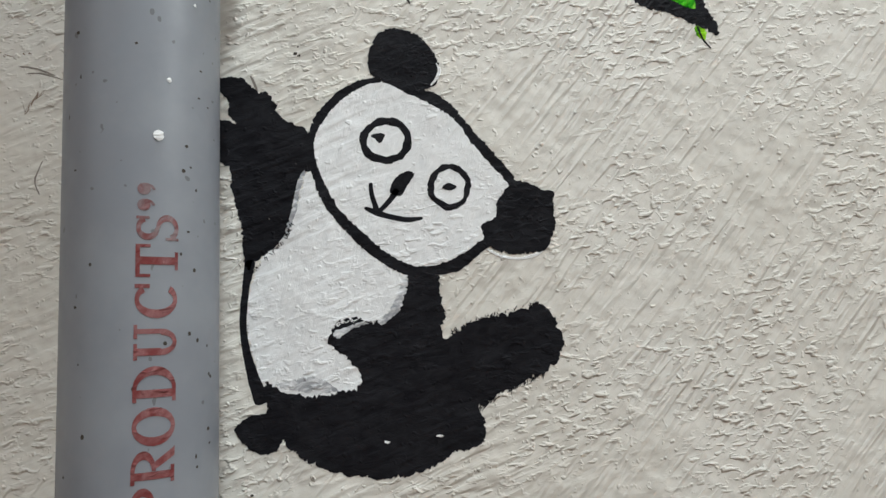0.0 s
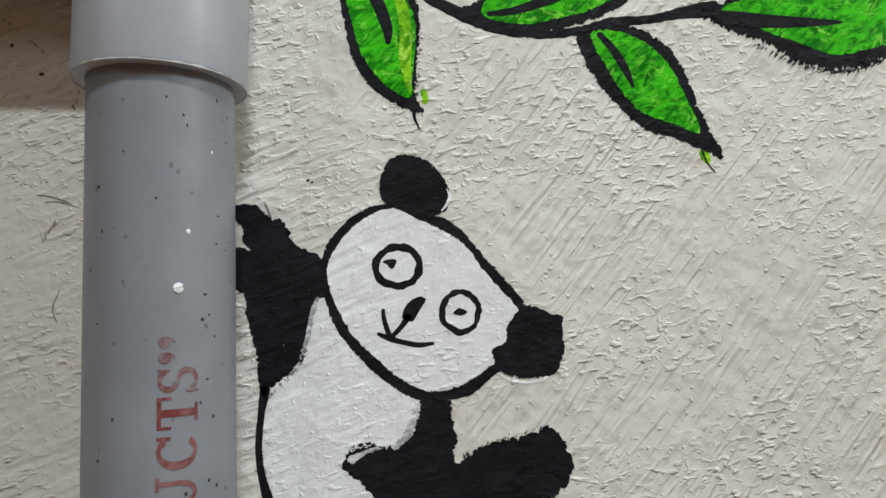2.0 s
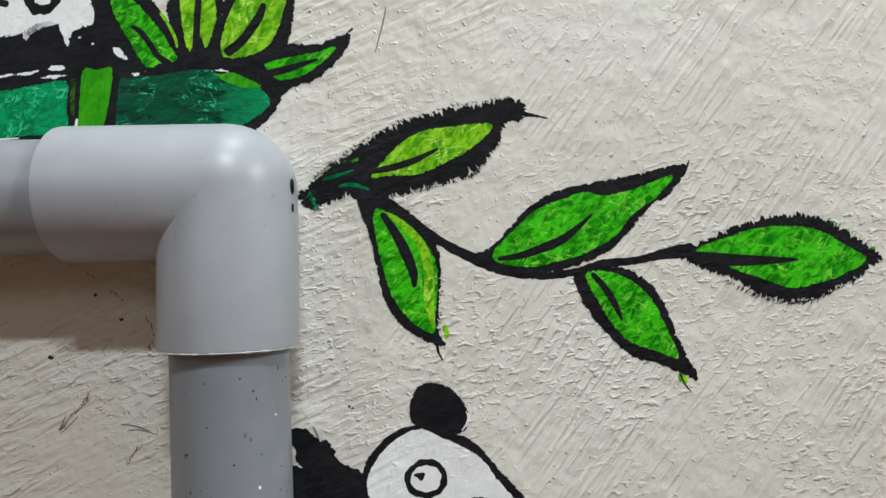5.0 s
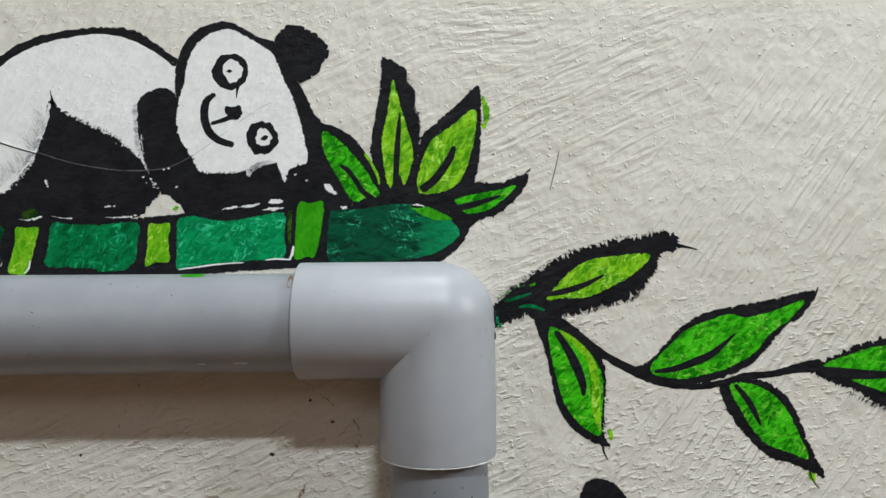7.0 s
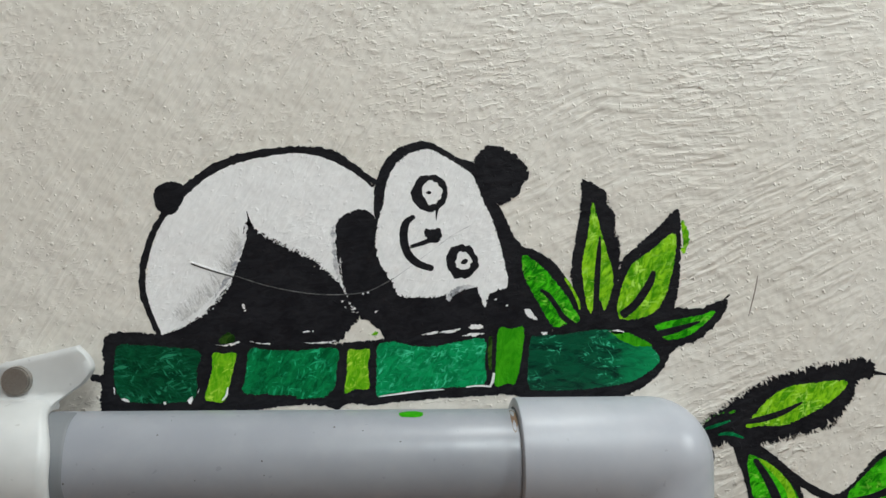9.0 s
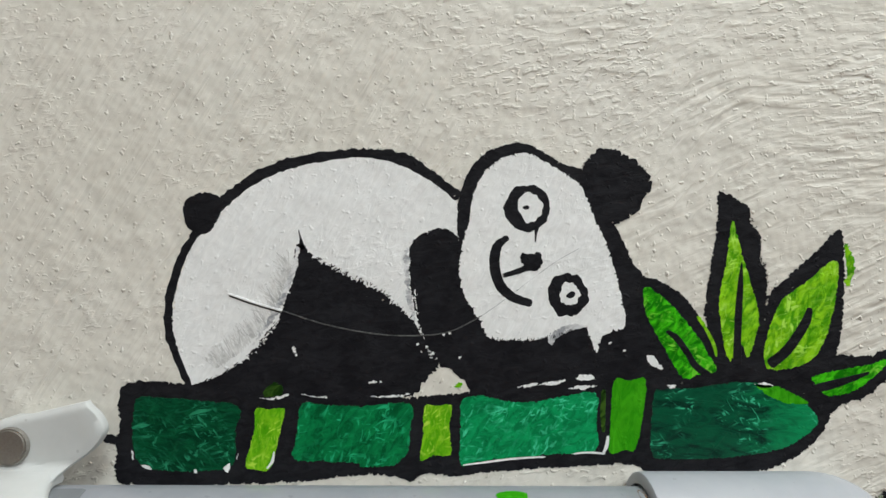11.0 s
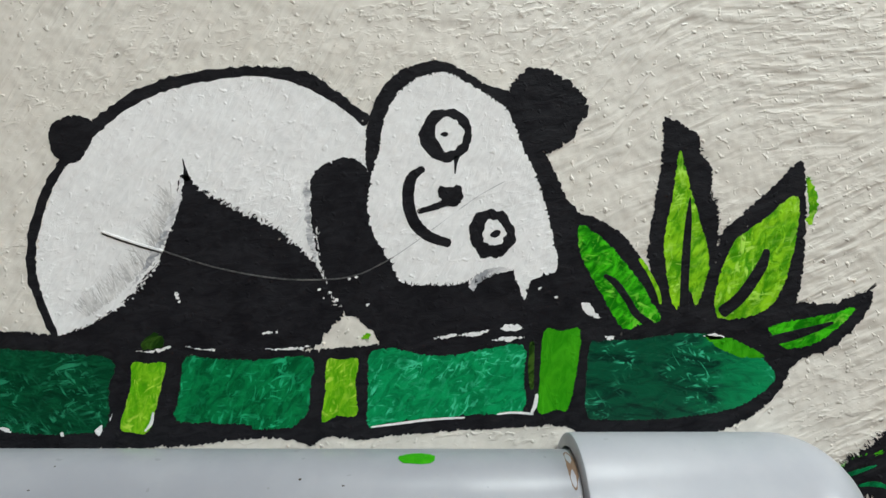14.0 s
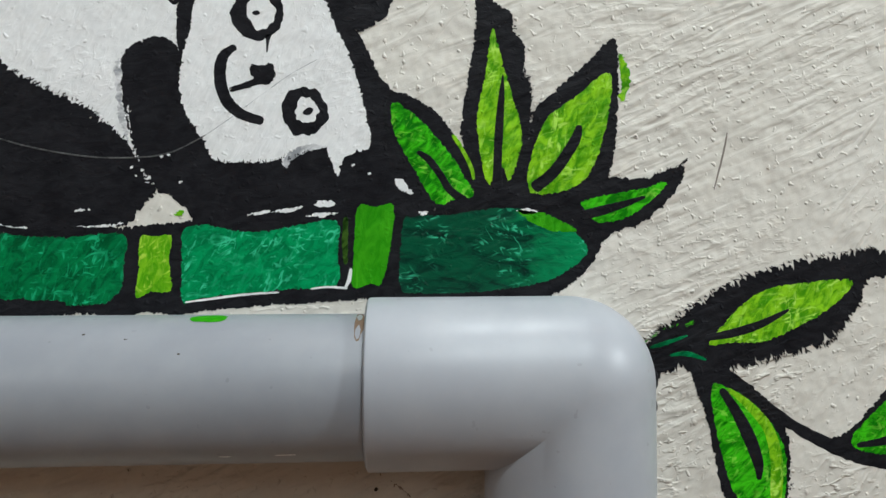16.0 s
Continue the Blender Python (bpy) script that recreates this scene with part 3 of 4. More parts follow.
def ear_shell(left, edge, top_left, top_right, foot):
    """The clamp's ear: a curved shell that leans forward from the wall to meet the band. edge: x of its free side from foot to top."""
    bm, thick, rows, cols = bmesh.new(), 0.0045, 22, 12
    front, back = [], []
    for r in range(rows + 1):
        s = r / rows
        k = s * (len(edge) - 1)
        q = min(int(k), len(edge) - 2)
        x_free = edge[q] + (edge[q + 1] - edge[q]) * (k - q)
        x_left = left[0] + (left[1] - left[0]) * s
        line_f, line_b = [], []
        for u in [i / cols for i in range(cols)] + [0.985, 1.0]:
            x = x_left + u * (x_free - x_left)
            top = top_left + (top_right - top_left) * (x - x_left) / (max(edge) - x_left)
            z = foot + s * (top - foot)
            lean = min(1.0, max(0.0, (0.031 - z) / 0.006))
            y = -0.019 - 0.011 * lean * lean * (3 - 2 * lean)
            soft = 0.0014 if u in (0.0, 1.0) or r == rows else (0.0004 if u == 0.985 or r == rows - 1 else 0.0)
            line_f.append(bm.verts.new((x, y + soft, BASE_Z + z)))
            line_b.append(bm.verts.new((x, y + thick, BASE_Z + z)))
        front.append(line_f), back.append(line_b)
    n = len(front[0]) - 1
    for r in range(rows):
        for i in range(n):
            bm.faces.new((front[r][i], front[r][i + 1], front[r + 1][i + 1], front[r + 1][i]))
            bm.faces.new((back[r][i], back[r + 1][i], back[r + 1][i + 1], back[r][i + 1]))
        bm.faces.new((front[r][n], back[r][n], back[r + 1][n], front[r + 1][n]))
        bm.faces.new((front[r][0], front[r + 1][0], back[r + 1][0], back[r][0]))
    for i in range(n):
        bm.faces.new((front[rows][i], front[rows][i + 1], back[rows][i + 1], back[rows][i]))
        bm.faces.new((front[0][i], back[0][i], back[0][i + 1], front[0][i + 1]))
    bmesh.ops.recalc_face_normals(bm, faces=bm.faces[:])
    return bm


part("ear", ear_shell(EAR_LEFT, curve_values(EAR_EDGE), EAR_TOP[0], EAR_TOP[1], 0.0235), CLAMP, clamp, smooth=50)
part("boss", slab(-0.308, -0.289, -0.016, 0.0, BASE_Z + 0.032, BASE_Z + 0.046), CLAMP, clamp)
bm = bmesh.new()
bmesh.ops.create_cone(bm, cap_ends=True, segments=28, radius1=0.0072, radius2=0.0066, depth=0.003, matrix=pose(SCREW[0] / 1000, -0.0200, BASE_Z + SCREW[1] / 1000, 90, 0, 0))
bmesh.ops.bevel(bm, geom=[e for e in bm.edges if len(e.link_faces) == 2 and e.calc_face_angle(0) > 0.8], offset=0.0006, segments=2, affect="EDGES")
part("screw", bm, STEEL, clamp, "dull steel screw head", smooth=40)

# ---- mural: the climbing bear ----
# lifts: 0.15 white, 0.3 black, 0.45 colour, 0.6 and more for what was painted last
climber = thing("painted_panda", "black and white painted panda climbing the upright pipe", "mural painting", "painted pandas")
part("body", fill([(59.8, -140.8), (54.2, -157.7), (44.1, -172.3), (38.4, -186.8), (37.9, -199.1), (41.2, -211.3), (46.1, -223.4), (63.4, -225.9), (81.7, -221.5), (97, -195.1), (99, -178.6), (79.3, -168.2), (66.7, -153.5)], 0.15), WHITE, climber)
part("raised_arm", fill([(21.9, -107.1), (30.7, -106), (34.5, -106.6), (39.2, -110.9), (44, -112), (47.1, -116.7), (49.1, -121.7), (55.8, -124.4), (59, -127), (62.3, -140.8), (57.1, -142.5), (54.7, -150.4), (53.2, -158.8), (50.8, -166.1), (44.5, -172.3), (39.7, -175.4), (38.1, -178.9), (36.3, -173.3), (35.1, -164), (31.7, -150.4), (30, -140.9), (26.4, -138.3), (21.6, -136.6), (21.2, -122.8), (28.9, -122.6), (31.9, -123.6), (29.3, -119.6), (29.4, -115.3), (26.2, -112.1), (22, -111)], 0.3, 0.3), BLACK, climber)
part("back_line", stroke([(38.6, -174.4, 4.1), (37.5, -182.7, 2.9), (36.7, -190.9, 2.7), (36.7, -201.1, 2.7), (38.3, -209.2, 3.1), (40.9, -217.7, 4.5), (44.3, -226.4, 6.1)], 0.3), BLACK, climber)
part("leg", fill([(44.6, -219.4), (52.2, -222.4), (65.4, -223.5), (78.1, -220.5), (79, -216.4), (75.5, -211.4), (70.4, -207.3), (67.9, -204.2), (69.2, -198.1), (75.4, -195.5), (83.6, -197.1), (89.8, -193.6), (94.5, -186.8), (96.3, -179.6), (106.7, -179.6), (108.3, -184.8), (109, -191), (111, -194.1), (108.7, -199.2), (110.4, -202.9), (116.6, -198.2), (124.9, -195.7), (139.4, -192.1), (144.8, -189.6), (148.7, -194.1), (151.7, -198.3), (153.1, -204.4), (150.5, -211.6), (145.3, -215.6), (132.9, -221.7), (122.6, -228.1), (124.2, -231.7), (122.9, -240.7), (112.3, -244.7), (104.2, -249.6), (90.1, -253.1), (75.9, -252), (63.7, -248.6), (51.9, -240)], 0.3, 0.35), BLACK, climber)
part("foot", fill([(51.5, -239.4), (49.5, -243.4), (43.5, -244.2), (37.8, -240.8), (34.2, -235.4), (39.2, -231), (45.6, -229), (46.1, -221.4), (59.4, -227.5)], 0.34, 0.2), BLACK, climber)
part("thin_paint", fill([(49.1, -219.8), (55.2, -217.8), (63.3, -217), (71.5, -221.5), (69.5, -222.3), (61.4, -222.8)], 0.36, 0.3), GREY, climber, "streaky grey half-covered paint")
part("thin_paint", fill([(94.3, -181.1), (96.3, -182.7), (94.3, -191), (89.8, -196.7), (85.3, -197.5), (89.8, -192), (92.4, -186.8)], 0.36, 0.3), GREY, climber, "streaky grey half-covered paint")
part("thin_paint", fill([(69.3, -201.2), (73.8, -198.7), (79.5, -197.1), (82.6, -197.5), (76.4, -199.6), (71.3, -203.2)], 0.36, 0.2), GREY, climber, "streaky grey half-covered paint")
part("thin_paint", fill([(58.2, -141.9), (56.2, -150.4), (54.7, -157.7), (51.9, -166.1), (51, -165), (53.2, -156.7), (54.5, -149.3), (56.5, -143)], 0.36, 0.2), GREY, climber, "streaky grey half-covered paint")
part("head_outline", fill([(82.4, -105.9), (91.5, -108.2), (104.2, -111.2), (111.6, -115.5), (119, -124.1), (123.2, -129), (129.9, -136.5), (136.7, -145.4), (136.6, -153.5), (131.3, -166.1), (125.4, -170.3), (118.3, -176.1), (112.5, -179.4), (100.1, -180.4), (91.8, -178.6), (81.4, -171.7), (70.9, -161.3), (64.6, -152.9), (60.9, -143.4), (58.3, -135.5), (59.6, -124.9), (64.1, -117.3), (72.5, -109.8)], 0.32, 0.2), BLACK, climber)
part("face", fill([(87.3, -108), (94.7, -111.5), (103.8, -115.8), (112.6, -121.1), (119.4, -130.1), (126.7, -138.6), (133.4, -146.5), (132.1, -151.4), (129.3, -158.1), (123.6, -161.9), (124, -166.5), (115.6, -172.8), (106.3, -176.5), (96.9, -176.1), (87.6, -171.3), (79.2, -164), (70.8, -155.6), (65.8, -147.6), (62.3, -138.7), (61.3, -130.2), (65.2, -121.6), (72.5, -113.5), (80.9, -108.9)], 0.45, 0.2), WHITE, climber)
part("ear", fill([(81.9, -94.5), (84.6, -89.1), (89.3, -86.9), (98.9, -89), (105.3, -95.6), (108, -102.1), (106.7, -108.2), (102.1, -110.8), (94.7, -110.8), (87.3, -107.6), (81.9, -104.3), (81.1, -98.9)], 0.55, 0.2), BLACK, climber)
part("ear", fill([(129.3, -152.4), (134.6, -146.5), (138.8, -145), (146.2, -148.2), (150.1, -149.2), (150.2, -156.6), (150.8, -160.9), (148, -169.2), (143.8, -171.7), (133.3, -172.4), (126.1, -168.6), (123.4, -162.3), (128.4, -159.4)], 0.55, 0.25), BLACK, climber)
part("ear_highlight", stroke([(125.4, -170.5, 0.8), (130.2, -173, 1), (137.1, -174, 1), (143.8, -172.4, 1.3), (147.4, -169, 0.8)], 0.5, 0.05), WHITE, climber)
part("ear_highlight", stroke([(106.7, -100.4, 0.4), (107.8, -103.2, 1.3), (106.7, -106.4, 1.3), (104.6, -109, 0.6)], 0.6, 0.05), WHITE, climber)
part("eye_ring", ring(*EYE_A, 0.6), BLACK, climber)
part("eye_ring", ring(*EYE_B, 0.6), BLACK, climber)
part("pupil", fill([(82.3, -128.3), (84.8, -127.2), (87.4, -127.6), (87.2, -129.3), (85.7, -131), (83.6, -129.3)], 0.6, 0.08), BLACK, climber)
part("pupil", fill([(108.8, -147.6), (111.1, -145.9), (114.3, -147.2), (112.6, -148.6), (110.5, -148.6)], 0.6, 0.08), BLACK, climber)
part("nose", fill([(89.6, -149.3), (91.2, -144.6), (95.8, -141.4), (98.5, -142.7), (96.2, -146.7), (93.3, -150.8)], 0.6, 0.12), BLACK, climber)
part("nose_line", stroke([(92.3, -148.2, 3.3), (89.6, -152.4, 2.3), (85, -157.3, 2.1)], 0.6, 0.1), BLACK, climber)
part("mouth", stroke([(82.4, -145.9, 1.7), (82.9, -150.3, 2.1), (85, -156.7, 2.5)], 0.62, 0.1), BLACK, climber)
part("mouth", stroke([(80.2, -155.2, 1.3), (84.4, -156.9, 2.7), (89.6, -158.5, 2.3), (95.9, -159.6, 2.3), (101.7, -159, 1.3)], 0.64, 0.1), BLACK, climber)
part("dry_brush", fringe([(122.6, -228.1), (128.8, -223.7), (139.1, -218.6), (146.3, -214.6)], 60, 2.4, 0.36, -120, 15, 1), BLACK, climber)
part("dry_brush", fringe([(112.4, -201.3), (120.7, -197.2), (133.1, -193.5), (143.5, -191)], 50, 1.4, 0.36, 90, 30, 2), BLACK, climber)
part("dry_brush", fringe([(36.4, -178.5), (36.4, -195), (38.7, -209.2), (43, -221.4)], 70, 1.6, 0.36, 0, 25, 3), BLACK, climber)
part("dry_brush", fringe([(53.2, -160.9), (50.2, -167.1), (44.2, -173.4), (39.1, -178.5)], 40, 1.6, 0.36, -40, 25, 4), BLACK, climber)
part("dry_brush", fringe([(69.2, -199.1), (73.3, -197.1), (81.6, -196.1), (89.8, -193.4)], 40, 1.8, 0.4, 160, 25, 5), WHITE, climber, "white dry bristle marks")
for cx, cz in [(89.2, -240), (108.1, -237.9)]:
    part("fleck", fill(oval(cx, cz, 1.1, 0.4), 0.4, 0.1), WHITE, climber, "small white fleck")

# ---- mural: the resting bear ----
rester = thing("painted_panda", "black and white painted panda lying asleep on the bamboo", "mural painting", "painted pandas")
part("body", fill([(-240.8, 57.9), (-247.4, 71.7), (-249.3, 82.8), (-246.8, 99), (-240.2, 117.5), (-232, 128.3), (-222.2, 138.8), (-208.2, 147.3), (-192, 151.9), (-175.6, 153.9), (-159, 153), (-146.5, 147.8), (-134.3, 137.2), (-130.7, 129.7), (-131.5, 113.1), (-147.5, 78.8), (-169.9, 71.5), (-210.1, 61), (-230, 57.2)], 0.15), WHITE, rester)
part("back_line", stroke([(-241, 57.1, 2.8), (-246.7, 69.7, 3.2), (-250.1, 80.7, 3.6), (-249.8, 92.9, 3.4), (-245.3, 109.2, 3.2), (-239.3, 120.6, 3), (-229.7, 131.6, 4.4), (-218.8, 141.1, 4.9), (-206.2, 147.6, 4.7), (-192, 151.2, 4.3), (-175.6, 153.5, 3.7), (-163.2, 152.9, 4.5), (-152.8, 150.2, 5.8), (-142.3, 143.5, 4.2), (-131.8, 135.6, 4.2)], 0.3, 0.5), BLACK, rester)
part("tail", fill([(-245.6, 129.7), (-244.3, 133.4), (-239.3, 136), (-234.3, 136.1), (-229.8, 133.3), (-230.6, 126.9), (-234.4, 120.2), (-239.4, 119.1), (-244, 122.5)], 0.32, 0.15), BLACK, rester)
part("leg", fill([(-198.5, 115.3), (-194.8, 114.9), (-191, 109.7), (-180.7, 104.1), (-168.3, 98.5), (-158, 91.4), (-146.5, 79.9), (-141.9, 71.7), (-140.1, 65.6), (-145.2, 59.5), (-151.2, 53.7), (-169.5, 51.2), (-195.8, 51), (-219.9, 51.8), (-240.9, 56.3), (-226.2, 62.8), (-216, 71), (-207.2, 81.2), (-202.8, 93.5), (-199, 103.8), (-199.6, 111)], 0.3, 0.35), BLACK, rester)
part("leg_tip", stroke([(-198.2, 121.3, 0.4), (-197.3, 117.8, 1), (-196.4, 113.1, 3.3)], 0.3, 0.1), BLACK, rester)
part("chest", fill([(-151.9, 98.3), (-152.8, 112.7), (-150.2, 118), (-144.1, 121.8), (-136.8, 122.3), (-131.6, 117.6), (-129.3, 102.7), (-125, 91.4), (-108.4, 84.4), (-66.6, 84.9), (-62.8, 93.3), (-62.8, 103.7), (-54.9, 104.2), (-47.4, 98.5), (-35.7, 85.1), (-23.4, 69.2), (-28.6, 57.3), (-66.5, 53.9), (-108.1, 51.6), (-125.6, 51.9), (-127.7, 58), (-135, 64.4), (-140.2, 67.3), (-147.1, 79.9), (-149.7, 88)], 0.31, 0.3), BLACK, rester)
part("head_outline", fill([(-132.2, 116.2), (-132.6, 129.7), (-131.8, 136), (-128.8, 144.8), (-123.7, 152.3), (-115.4, 157.3), (-105.9, 159.2), (-97.5, 156), (-88, 150.5), (-78.4, 147.1), (-73.2, 137.4), (-68.6, 129.1), (-63.1, 118.9), (-58.3, 108.6), (-54.5, 102.2), (-56.5, 80.9), (-64.5, 76.6), (-118.6, 74), (-126, 83.2), (-130.2, 92.4)], 0.32, 0.2), BLACK, rester)
part("face", fill([(-127.9, 125.6), (-126.8, 134), (-122.1, 145.6), (-115.3, 151.8), (-105.9, 155), (-98.5, 152.8), (-87.9, 146.7), (-80.5, 140.8), (-75.2, 128.7), (-69.9, 117.2), (-65.6, 103.7), (-62.8, 91.2), (-62, 82.9), (-67.6, 80.3), (-71.6, 78.2), (-74.1, 72), (-76.6, 76.5), (-79.2, 82.3), (-87.5, 80.5), (-95.8, 77.3), (-108.3, 76.4), (-118.7, 77.3), (-123.9, 86.3), (-129.2, 94.5), (-131.6, 104.8), (-130.5, 115.2)], 0.45, 0.3), WHITE, rester)
part("ear", fill([(-79.5, 146.5), (-77.4, 153.5), (-70, 157.7), (-62.5, 155.3), (-56.2, 151.2), (-50.2, 142.8), (-54, 137.1), (-55.7, 131.5), (-62.5, 126.8), (-65.7, 125.2), (-71.4, 130.8)], 0.5, 0.35), BLACK, rester)
part("eye_ring", ring(*EYE_C, 0.6, DX_C, DZ_C, 1.2), BLACK, rester)
part("eye_drip", stroke([(-99.3, 124, 2.9), (-99.7, 120.9, 1.3), (-99.9, 117.3, 0.6)], 0.6, 0.05), BLACK, rester)
part("eye_ring", ring(*EYE_D, 0.6, DX_D, DZ_D, 1.3), BLACK, rester)
part("pupil", fill([(-105.3, 131.7), (-103.8, 132.7), (-102.3, 131.9), (-103.6, 130.9)], 0.6, 0.08), BLACK, rester)
part("pupil", fill([(-87, 94.8), (-85.1, 96.9), (-83, 96.3), (-84.3, 94.2)], 0.6, 0.08), BLACK, rester)
part("mouth", stroke([(-111.2, 119.4, 2.5), (-115.8, 115.4, 4.6), (-116.9, 108.1, 5.2), (-114.8, 99.8, 5.2), (-109.1, 94.3, 4.6), (-101.2, 91.7, 3.8)], 0.6, 0.4), BLACK, rester)
part("nose", fill([(-106.1, 111.4), (-103.4, 112.9), (-98.2, 112.6), (-96.7, 110.5), (-98.4, 105.6), (-103.8, 106.2)], 0.62, 0.35), BLACK, rester)
part("nose_line", stroke([(-113.5, 103.2, 2.3), (-107.5, 105.0, 2.7), (-101.9, 107.3, 3.4)], 0.64, 0.3), BLACK, rester)
part("thin_paint", fill([(-94.8, 77.4), (-90.7, 81.5), (-83.4, 83.7), (-78.1, 82.3), (-85.4, 80.6), (-90.6, 77.4), (-92.7, 74.3)], 0.5, 0.3), GREY, rester, "streaky grey half-covered paint")
part("thin_paint", fill([(-154.6, 112.7), (-152.2, 113.8), (-152, 104.5), (-151, 94.2), (-149.2, 83.9), (-151.8, 88), (-154, 98.3)], 0.34, 0.3), GREY, rester, "streaky grey half-covered paint")
part("thin_paint", fill([(-198.9, 114.1), (-197.6, 112), (-199.4, 103.8), (-202.8, 93.5), (-206.7, 85.3), (-211.6, 79.2), (-216, 74), (-210.6, 83.2), (-204.9, 95.5), (-200.7, 105.8)], 0.34, 0.3), GREY, rester, "streaky grey half-covered paint")
part("thin_paint", fringe([(-230.2, 64.4), (-221.4, 71), (-213.6, 79.1), (-207.7, 87.3), (-203.3, 97.6), (-201.1, 105.8)], 230, 9.0, 0.2, 125, 14, 21), SMUDGE, rester, "thin grey bristle wash on the thigh")
part("dry_brush", fringe([(-239, 57.1), (-226.2, 62.8), (-215.4, 72), (-207.6, 82.2)], 60, 2.2, 0.36, 35, 20, 3), BLACK, rester)
part("dry_brush", fringe([(-191, 109.7), (-180.7, 104.1), (-168.3, 98.5), (-158, 91.4), (-147.1, 79.9)], 70, 1.6, 0.36, 50, 30, 4), BLACK, rester)
part("dry_brush", fringe([(-118.6, 76.5), (-108.3, 75.8), (-95.8, 76.7), (-85.4, 80.1)], 70, 1.8, 0.5, 80, 25, 5), BLACK, rester)
part("dry_brush", fringe([(-121.5, 147.7), (-113.2, 153.6), (-104.8, 155.4), (-96.4, 152.5), (-81.6, 142.8)], 50, 1.6, 0.5, -70, 25, 6), BLACK, rester)
part("dry_brush", fringe([(-187.9, 152.6), (-175.6, 154.5), (-161.1, 154.2), (-150.7, 151.3), (-138.1, 141.7)], 60, 1.5, 0.36, 70, 35, 7), BLACK, rester)
part("dry_brush", fringe([(-149.8, 96.3), (-148.7, 86), (-146.5, 77.8), (-142.2, 69.7)], 40, 1.6, 0.4, 110, 40, 8), WHITE, rester, "white dry bristle marks")
part("scratch", stroke([(-226.1, 94.8, 0.8), (-215.9, 91.3, 0.8), (-204.3, 88, 0.9)], 1.6, 0.05), WHITE, rester, "raised white scratch line")
# shade of the raised white scratch, drawn as a dark line just below it
part("scratch", stroke([(-226, 94, 0.6), (-215.9, 90.5, 0.7), (-204.3, 87.2, 0.6)], 0.5, 0.05), SCRATCH_SHADE, rester, "thin dark line of the scratch and its drawn shade")
part("scratch", stroke([(-204.7, 88.2, 0.6), (-186.4, 82.5, 0.6), (-165.9, 78.8, 0.6), (-149.6, 78.2, 0.6), (-135.2, 80, 0.6), (-121.9, 86.7, 0.5)], 0.62, 0.05), SCRATCH_SHADE, rester, "thin dark line of the scratch and its drawn shade")
part("scratch", stroke([(-121.9, 86.7, 0.4), (-112.6, 93.3, 0.3), (-100.2, 102.8, 0.3), (-90.8, 109.6, 0.3), (-81.4, 114.9, 0.2)], 0.5, 0.03), GREY, rester, "faint grey scratch line")
for cx, cz in [(-148.5, 74.7), (-147, 71.7), (-145, 73.8), (-142.3, 71.1), (-140.6, 68.9), (-130.9, 69.4), (-147.1, 78.6), (-198.9, 72.4), (-198.2, 70), (-214.4, 71), (-135.2, 79.4), (-137.9, 78.7), (-163.5, 59.3), (-160.4, 53.3), (-185.7, 52.7), (-62.4, 72.5), (-68.7, 75.6)]:
    part("fleck", fill(oval(cx, cz, 0.45 + 0.25 * math.sin(cx), 0.4, 30, 6), 0.55, 0.1, 3), WHITE, rester, "pale bare fleck")
for dab in ([(-52.9, 70.6), (-49.7, 69.5), (-45.9, 65.2), (-49.7, 65.6), (-52.3, 67.5)], [(-82.8, 61), (-79.1, 63.1), (-74.5, 61.1), (-78, 60)], [(-98.8, 58.2), (-92.6, 59.9), (-86.8, 60.4), (-91.5, 58.3)], [(-85.3, 57.5), (-74.9, 58.4), (-75.3, 57.2), (-84.2, 56.3)],
            [(-107.1, 57.3), (-102.9, 58.4), (-98.8, 59), (-101.9, 57.4)], [(-44.5, 58.6), (-40.9, 58.2), (-42.4, 57), (-44, 57.4)], [(-212.9, 52.5), (-205.9, 52.9), (-201.3, 54.4), (-201.6, 53), (-207.8, 51.7)], [(-195.8, 54.2), (-189.8, 53.4), (-185.7, 53.1), (-189.7, 52.6)],
            [(-167.5, 53.2), (-161.4, 53.7), (-151.2, 54.5), (-157.3, 52.9)], [(-168.6, 58.9), (-165.6, 59.7), (-165.1, 58.5), (-168, 58.1)], [(-199.9, 72.8), (-198.7, 73.2), (-198.2, 70.4), (-199.2, 70.8)]):
    part("fleck", fill(dab, 0.6, 0.25), WHITE, rester, "pale bare fleck")

# ---- mural: bamboo with its shoots ----
bamboo = thing("painted_bamboo", "painted green bamboo cane with black outline above the level pipe", "mural painting")
part("outline", fill([(-268.7, 56.1), (-266.2, 58.1), (-257.9, 59), (-242, 58.3), (-219.9, 53.8), (-197.8, 53), (-151.2, 53.3), (-128.7, 54.9), (-116.3, 54), (-95.7, 53.7), (-74.9, 58.4), (-53.9, 61.9), (-35, 62.4), (-13.8, 62.2), (3.3, 60.3), (16.1, 54.1), (22.8, 47.3), (22.8, 41.7), (15.8, 33.4), (5.1, 26.3), (-7.6, 23), (-35, 20.9), (-51.8, 22.1), (-60.2, 25.7), (-91.3, 24.4), (-116, 22.7), (-132.3, 21.1), (-144.6, 21.8), (-150.6, 18.6), (-156.8, 20.6), (-170.9, 21.4), (-189, 19.3), (-213, 18.1), (-238.7, 17.2), (-258.5, 17.2), (-268.3, 19.1), (-270.1, 24.7), (-269.8, 32.6), (-274.8, 34.9), (-274.1, 37.7), (-269, 38.5), (-269.4, 50.5)], 0.36, 0.3), BLACK, bamboo)
